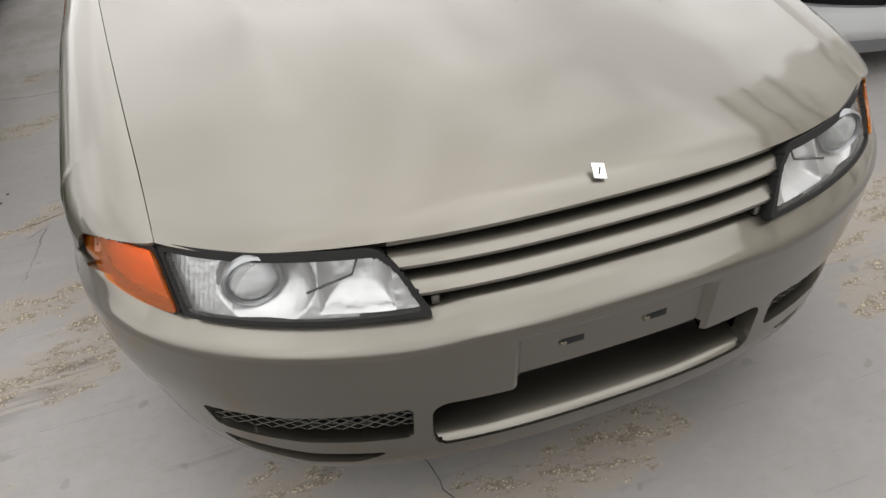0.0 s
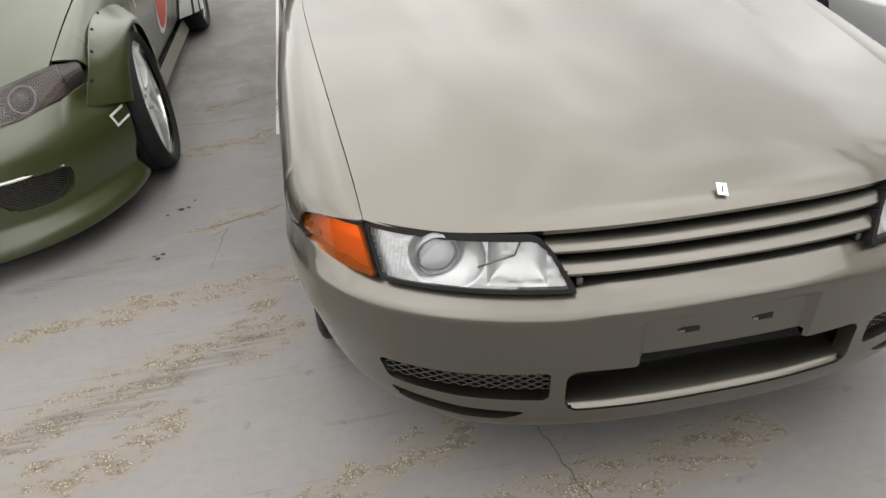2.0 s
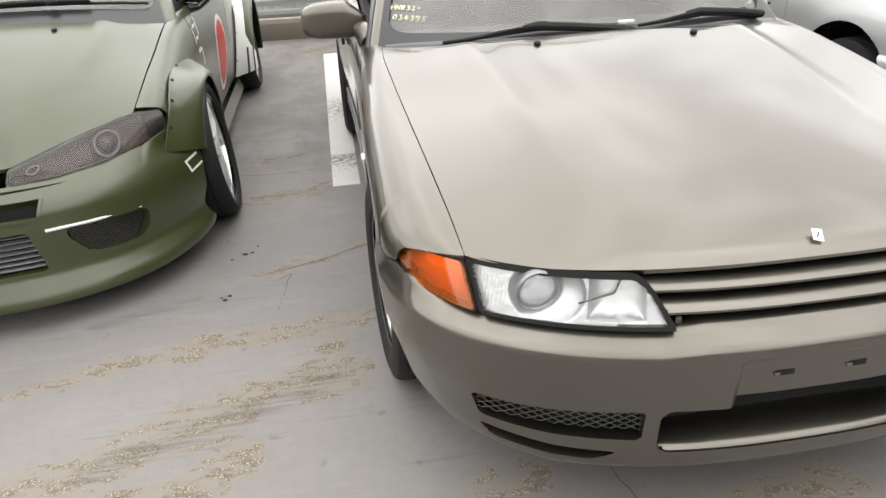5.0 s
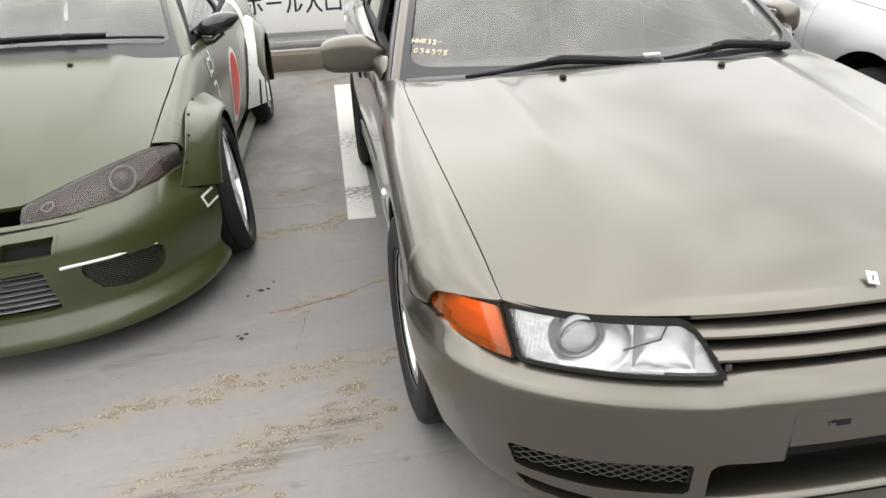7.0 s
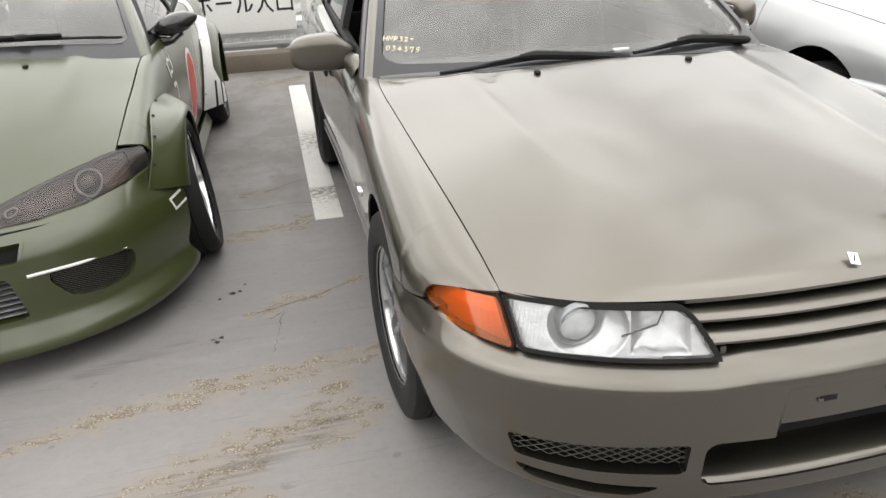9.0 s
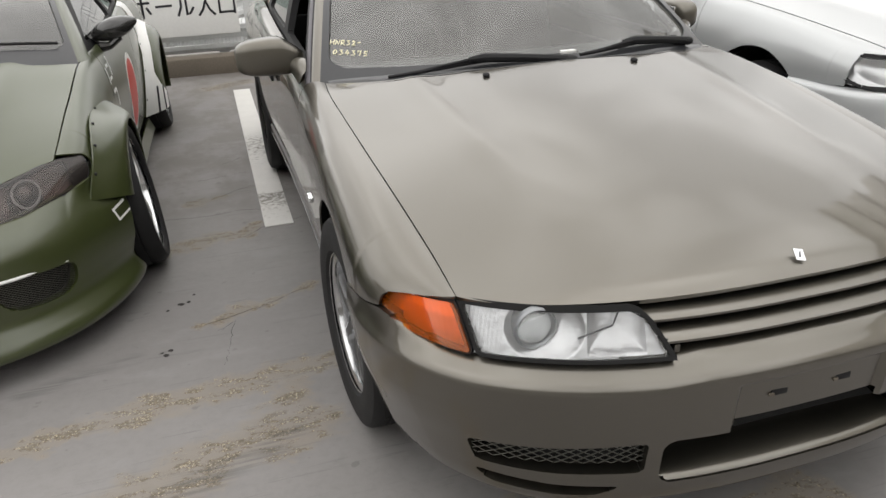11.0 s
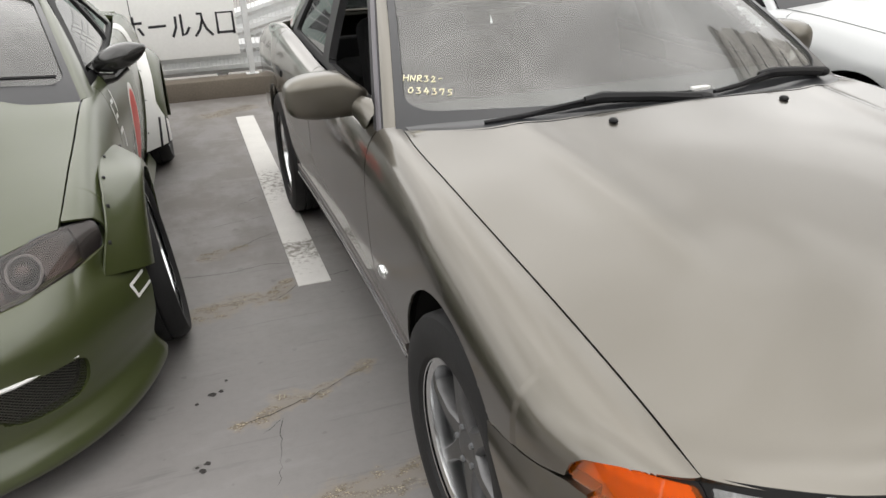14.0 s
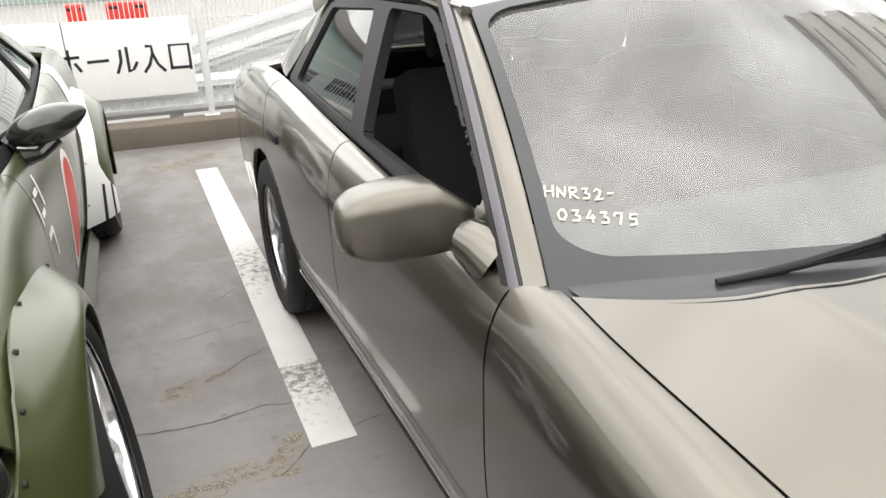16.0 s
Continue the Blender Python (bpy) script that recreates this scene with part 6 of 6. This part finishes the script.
def line_material():
    """White road paint, scraped through to the deck near its end."""
    m = material("worn_road_paint", (0.60, 0.59, 0.565), 0.7, grain=0.06, scale=60, var=0.10, var_scale=6, bump=0.2)
    t = m.node_tree
    p = t.nodes["Principled BSDF"]
    where = t.nodes.new("ShaderNodeTexCoord")
    n = t.nodes.new("ShaderNodeTexNoise")
    n.inputs["Scale"].default_value, n.inputs["Detail"].default_value, n.inputs["Roughness"].default_value = 34, 8, 0.75
    wire(t, where.outputs["Object"], n.inputs["Vector"])
    sep = t.nodes.new("ShaderNodeSeparateXYZ")
    wire(t, where.outputs["Object"], sep.inputs[0])
    w = t.nodes.new("ShaderNodeValToRGB")
    r = w.color_ramp
    r.elements[0].position, r.elements[0].color = 0.0, (0.06, 0.06, 0.06, 1)
    r.elements[1].position, r.elements[1].color = 1.0, (0.02, 0.02, 0.02, 1)
    for pos, v in ((0.030, 0.08), (0.060, 0.10), (0.080, 0.17), (0.105, 0.23), (0.145, 0.25), (0.155, 0.08), (0.17, 0.02), (0.30, 0.05), (0.42, 0.20), (0.50, 0.17), (0.56, 0.03)):
        e = r.elements.new(pos)
        e.color = (v, v, v, 1)
    mp = t.nodes.new("ShaderNodeMapRange")
    mp.inputs["From Min"].default_value, mp.inputs["From Max"].default_value = 2.54, 5.94
    wire(t, sep.outputs["Y"], mp.inputs["Value"])
    wire(t, mp.outputs[0], w.inputs["Fac"])
    a = t.nodes.new("ShaderNodeMath")
    a.operation = "ADD"
    wire(t, n.outputs["Fac"], a.inputs[0])
    wire(t, w.outputs["Color"], a.inputs[1])
    s = t.nodes.new("ShaderNodeMapRange")
    s.inputs["From Min"].default_value, s.inputs["From Max"].default_value = 0.66, 0.80
    wire(t, a.outputs[0], s.inputs["Value"])
    mix = t.nodes.new("ShaderNodeMix")
    mix.data_type = "RGBA"
    old = p.inputs["Base Color"].links[0].from_socket
    wire(t, s.outputs[0], mix.inputs["Factor"])
    wire(t, old, mix.inputs["A"])
    mix.inputs["B"].default_value = (0.20, 0.185, 0.165, 1)
    wire(t, mix.outputs["Result"], p.inputs["Base Color"])
    return m


DECK = deck_material()
bm = bmesh.new()
bmesh.ops.create_grid(bm, x_segments=1, y_segments=1, size=400)
tagged(part("ground", bm, DECK, smooth=False), "worn grey coated parking deck with sandy bare patches", "ground", kind="structure")


def slab(name, x0, x1, y0, y1, z0, z1, mat, bevel=0.004):
    """Its origin stays at the world's, so that materials run on."""
    return boxed(name, (x1 - x0, y1 - y0, z1 - z0), ((x0 + x1) / 2, (y0 + y1) / 2, (z0 + z1) / 2), mat, None, "", bevel)


ROAD_PAINT = line_material()
tagged(slab("parking_line", -1.005, -0.862, 2.54, 5.94, -0.02, 0.004, ROAD_PAINT, 0.001), "worn white painted parking line on the deck", "parking line", kind="structure")
tagged(slab("kerb", -9, 9, 6.80, 7.05, -0.05, 0.17, KERB, 0.02), "brown-grey concrete kerb at the deck's edge", "kerb", kind="structure")

CRACK = material("crack_dirt", (0.035, 0.032, 0.03), 0.95, grain=0.3, scale=200)


def crack(points, width, seed):
    """A thin jagged ribbon on the deck."""
    rnd = random.Random(seed)
    line = []
    for (ax, ay), (bx, by) in zip(points, points[1:]):
        n = max(4, int(math.hypot(bx - ax, by - ay) / 0.025))
        line += [(ax + (bx - ax) * k / n + rnd.gauss(0, 0.004), ay + (by - ay) * k / n + rnd.gauss(0, 0.004)) for k in range(n)]
    line.append(points[-1])
    verts, faces = [], []
    for i, (x, y) in enumerate(line):
        ax, ay = line[max(i - 1, 0)]
        bx, by = line[min(i + 1, len(line) - 1)]
        l = math.hypot(bx - ax, by - ay) + 1e-9
        w = width * (0.35 + 0.9 * rnd.random()) * (0.3 if i in (0, len(line) - 1) else 1)
        verts += [(x - (by - ay) / l * w, y + (bx - ax) / l * w, 0.0015), (x + (by - ay) / l * w, y - (bx - ax) / l * w, 0.0015)]
    for i in range(len(line) - 1):
        faces.append([2 * i, 2 * i + 1, 2 * i + 3, 2 * i + 2])
    tagged(make("crack", verts, faces, CRACK, smooth=False), "fine dark crack in the deck coating", "crack", "deck cracks", "structure")


crack([(-1.52, 2.84), (-1.30, 2.80), (-1.10, 2.83), (-0.97, 2.80)], 0.0016, 1)
crack([(-1.34, 3.42), (-1.2, 3.45), (-1.03, 3.48)], 0.0014, 2)
crack([(-1.17, 3.70), (-1.05, 3.82)], 0.0016, 3)
crack([(-1.31, 1.62), (-1.1, 1.69), (-0.90, 1.80)], 0.0015, 4)
crack([(-1.26, 1.56), (-1.20, 1.61), (-1.22, 1.45), (-1.25, 1.30)], 0.0009, 5)
crack([(-1.2, 3.10), (-1.02, 3.22)], 0.0018, 6)
crack([(-0.33, 0.30), (-0.31, 0.18), (-0.27, 0.02), (-0.26, -0.2)], 0.0013, 7)
crack([(-1.12, 2.44), (-1.0, 2.56), (-0.75, 2.62)], 0.0016, 8)
for k, (x, y, r) in enumerate(((-1.40, 1.83, 0.014), (-1.37, 1.84, 0.010), (-1.45, 1.79, 0.008), (-1.43, 1.47, 0.011), (-1.445, 1.44, 0.012), (-1.46, 1.46, 0.006), (-1.35, 1.90, 0.007))):
    rnd = random.Random(k)
    ring = [(x + r * (0.6 + 0.6 * rnd.random()) * math.cos(a), y + r * (0.6 + 0.6 * rnd.random()) * math.sin(a), 0.0015) for a in np.linspace(0, 2 * math.pi, 11)[:-1]]
    tagged(make("oil_spot", ring, [list(range(10))], CRACK, smooth=False), "small dark spot of oil on the deck", "stain", "oil spots", "structure")

# sign with its lettering
sign = thing("sign_board", pose(-1.47, 6.97, 0.655), "white sign board with black Japanese lettering on the fence", "sign")
boxed("panel", (0.888, 0.012, 0.585), (0.196, 0, 0), WHITE, sign, bevel=0.002)
boxed("panel", (0.9, 0.012, 0.585), (-0.705, 0, 0), WHITE, sign, bevel=0.002)


def stroke(pts, w=0.011):
    """Flat brush stroke in the sign's plane."""
    verts, faces = [], []
    for i, (x, z) in enumerate(pts):
        ax, az = pts[max(i - 1, 0)]
        bx, bz = pts[min(i + 1, len(pts) - 1)]
        l = math.hypot(bx - ax, bz - az)
        nx, nz = -(bz - az) / l * w, (bx - ax) / l * w
        for y in (-0.0085, -0.004):
            verts += [(x + nx, y, z + nz), (x - nx, y, z - nz)]
    for i in range(len(pts) - 1):
        a = 4 * i
        faces += [[a, a + 1, a + 5, a + 4], [a, a + 4, a + 6, a + 2], [a + 1, a + 3, a + 7, a + 5]]
    faces += [[0, 2, 3, 1], [4 * len(pts) - 4, 4 * len(pts) - 3, 4 * len(pts) - 1, 4 * len(pts) - 2]]
    return verts, faces


boxed("panel_joint", (0.005, 0.006, 0.585), (-0.2515, -0.004, 0), INK, sign, bevel=0.001)
# characters on a unit square, from the lower left
GLYPHS = [("ho_character", [[(0.05, 0.70), (0.95, 0.72)], [(0.5, 1.0), (0.5, 0.03), (0.38, 0.10)], [(0.28, 0.52), (0.08, 0.18)], [(0.72, 0.52), (0.95, 0.2)]]),
          ("long_mark", [[(0.05, 0.52), (0.97, 0.54)]]),
          ("ru_character", [[(0.30, 0.90), (0.28, 0.45), (0.06, 0.04)], [(0.58, 0.98), (0.58, 0.06), (0.78, 0.16), (0.98, 0.42)]]),
          ("enter_character", [[(0.22, 0.95), (0.48, 0.95), (0.50, 0.70), (0.32, 0.28), (0.04, 0.0)], [(0.50, 0.66), (0.68, 0.28), (0.98, 0.0)]]),
          ("mouth_character", [[(0.08, 0.04), (0.08, 0.94), (0.94, 0.94), (0.94, 0.0)], [(0.08, 0.10), (0.94, 0.10)]])]
X0 = -0.325
for k, (nm, strokes) in enumerate(GLYPHS):
    verts, faces = [], []
    for st in strokes:
        v, f = stroke([(X0 + 0.196 * k + 0.165 * a, -0.108 + 0.205 * b) for a, b in st])
        faces += [[i + len(verts) for i in q] for q in f]
        verts += v
    make(nm, verts, faces, INK, sign, "black painted character", smooth=False)
for dx in (0, 0.035):
    v, f = stroke([(X0 - 0.09 + dx, 0.10), (X0 - 0.075 + dx, 0.075)], 0.008)
    make("voicing_dot", v, f, INK, sign, "black painted dot", smooth=False)

# wire fence
fence = thing("wire_fence", pose(-0.742, 7.0, 0.165), "white welded wire mesh fence on steel posts along the kerb", "fence")
for k in range(6):
    x = (k - 4) * 2.0
    post = boxed("post", (0.05, 0.05, 1.30), (x, 0, 0.65), GALV, fence, bevel=0.004)
    boxed("foot_plate", (0.12, 0.09, 0.008), (x, 0, 0.004), GALV, post, bevel=0.002)
    boxed("cap", (0.056, 0.056, 0.012), (x, 0, 1.306), GALV, post, bevel=0.004)
for k in range(5):
    x0, w = (k - 4) * 2.0 + 0.028, 1.944
    bm = bmesh.new()
    n = int(w / 0.036)
    for i in range(n + 1):
        box_bm(bm, (0.006, 0.006, 1.16), (x0 + w * i / n, 0.015, 0.655))
    wires = part("wire_panel", bm, GALV, fence, smooth=False)
    wires["kind"] = "stuff"
    for z in (0.095, 0.235, 0.495, 0.755, 1.015, 1.095, 1.215):
        boxed("cross_wire", (w, 0.008, 0.008), (x0 + w / 2, 0.020, z), GALV, wires, bevel=0.001)


def w_beam(name, a, b, label, h=0.31, group="guard rails"):
    a, b = Vector(a), Vector(b)
    ob = thing(name, Matrix.Translation(a), label, "guard rail", group)
    d = b - a
    prof = [(0.0, -0.5), (-0.02, -0.46), (-0.08, -0.36), (-0.08, -0.22), (-0.01, -0.08), (-0.01, 0.08), (-0.08, 0.22), (-0.08, 0.36), (-0.02, 0.46), (0.0, 0.5)]
    verts, faces = [], []
    for i in range(13):
        p = d * (i / 12)
        verts += [(p.x, p.y + q, p.z + r * h) for q, r in prof]
    k = len(prof)
    for i in range(12):
        for j in range(k - 1):
            faces.append([i * k + j, i * k + j + 1, (i + 1) * k + j + 1, (i + 1) * k + j])
    n = len(verts)
    verts += [(x, y + 0.006, z) for x, y, z in verts]
    faces += [[q + n for q in reversed(f)] for f in faces]
    make("beam", verts, faces, GALV, ob)
    for i in (2, 6, 10):
        p = d * (i / 12)
        boxed("support_post", (0.11, 0.11, a.z + p.z + 0.1), (p.x, p.y + 0.07, p.z / 2 + (0.1 - a.z + p.z) / 2 - p.z / 2), GALV, ob, bevel=0.006)
        for dz in (-0.05, 0.05):
            egg("rail_bolt", (p.x, p.y - 0.02, p.z + dz), (0.016, 0.012, 0.016), ALLOY, ob, 2.2, n=10)
    return ob


w_beam("guard_rail", (-6, 7.30, 0.30), (4, 7.30, 0.30), "white steel guard rail just behind the fence")
w_beam("guard_rail", (-1.9, 9.0, 0.13), (3.6, 9.1, 1.50), "white steel guard rail rising along the ramp")
w_beam("guard_rail", (-1.9, 9.3, -0.16), (3.6, 9.4, 1.20), "white steel guard rail rising along the ramp")
w_beam("guard_rail", (-0.9, 9.6, 0.16), (5.0, 9.6, 0.36), "white steel guard rail beyond the ramp")

# pale forecourt and low red and green things beyond the fence
FORE = material("pale_forecourt", (0.27, 0.26, 0.245), 0.85, grain=0.10, scale=12, var=0.12, var_scale=0.4)
tagged(slab("forecourt", -40, 40, 7.9, 60, -0.02, 0.006, FORE, 0.001), "pale concrete forecourt beyond the fence", "pavement", kind="structure")
for x, y, w, h, mt, lb in ((-2.05, 17.5, 0.36, 0.53, RED, "red plastic barrier on the forecourt"), (-1.12, 17.5, 0.80, 0.53, RED, "red plastic barrier on the forecourt")):
    b = thing("road_barrier", pose(x, y, 0.006), lb, "barrier", "red barriers")
    bm = bmesh.new()
    box_bm(bm, (w, 0.45, h * 0.25), (0, 0, h * 0.125), None, 0.03)
    box_bm(bm, (w * 0.96, 0.22, h * 0.78), (0, 0, h * 0.61), None, 0.05)
    part("moulded_body", bm, mt, b)
    for dx in (-0.3, 0.3):
        boxed("hand_slot", (w * 0.2, 0.24, 0.06), (dx * w, 0, h * 0.82), BLACK, b, bevel=0.01)
TEAL = material("pale_green_cladding", (0.36, 0.45, 0.42), 0.5, grain=0.06, scale=20, var=0.1, var_scale=0.6)


def block(name, at, size, floors, bays, wall_mat, label, balcony=True):
    """A building with storeys, recessed windows and balcony slabs on its face towards the cars."""
    x, y = at
    w, d, h = size
    b = thing(name, pose(x, y, 0), label, "building")
    boxed("wall", (w, d, h), (0, 0, h / 2), wall_mat, b, bevel=0.05)
    fh = h / floors
    for k in range(floors):
        z = fh * (k + 0.5)
        if balcony:
            boxed("balcony_slab", (w + 0.7, d + 0.7, 0.16), (0, 0, fh * (k + 1) - 0.1), SLAB, b, bevel=0.03)
            boxed("balcony_rail", (w + 0.5, d + 0.5, 1.5), (0, 0, fh * k + 0.78), wall_mat, b, bevel=0.03)
        bm = bmesh.new()
        for i in range(bays):
            for sy in (-1, 1):
                box_bm(bm, (w / bays * 0.6, 0.1, fh * 0.24), ((i + 0.5) * w / bays - w / 2, sy * (d / 2 + 0.02), z))
            box_bm(bm, (0.1, d / bays * 0.6, fh * 0.24), (-w / 2 - 0.02, (i + 0.5) * d / bays - d / 2, z))
        part("window_row", bm, DARK_GLASS, b, smooth=False)
    boxed("roof_edge", (w + 0.6, d + 0.6, 0.5), (0, 0, h + 0.2), SLAB, b, bevel=0.05)
    return b


FACADE = material("warm_white_facade", (0.84, 0.81, 0.76), 0.8, grain=0.06, scale=4, var=0.10, var_scale=0.3)
SLAB = material("grey_slab_edge", (0.36, 0.35, 0.335), 0.8, grain=0.1, scale=6, var=0.1, var_scale=0.5)
DARK_GLASS = material("dark_window", (0.04, 0.045, 0.05), 0.08, 0.0, coat=0.5, var=0.2, var_scale=0.2)
block("apartment_tower", (28.5, -5.5), (14, 37, 17.5), 6, 7, FACADE, "tall pale apartment tower with balconies along every storey")
block("low_building", (-12, 34), (26, 10, 4), 1, 8, TEAL, "low pale green building beyond the forecourt", False)

# Unseen blocks, added only to darken the horizon mirrored in paint and glass.
GREY_WALL = material("reflection_block_grey", (0.20, 0.19, 0.175), 0.85, grain=0.08, scale=5, var=0.12, var_scale=0.3)
block("reflection_block", (-2, -22), (60, 10, 5.0), 2, 12, GREY_WALL, "low unseen grey block added to darken the bumper's reflections", False)
block("reflection_block", (-62, 6), (12, 70, 7), 2, 12, GREY_WALL, "unseen grey block added for reflections in the cars' sides", False)
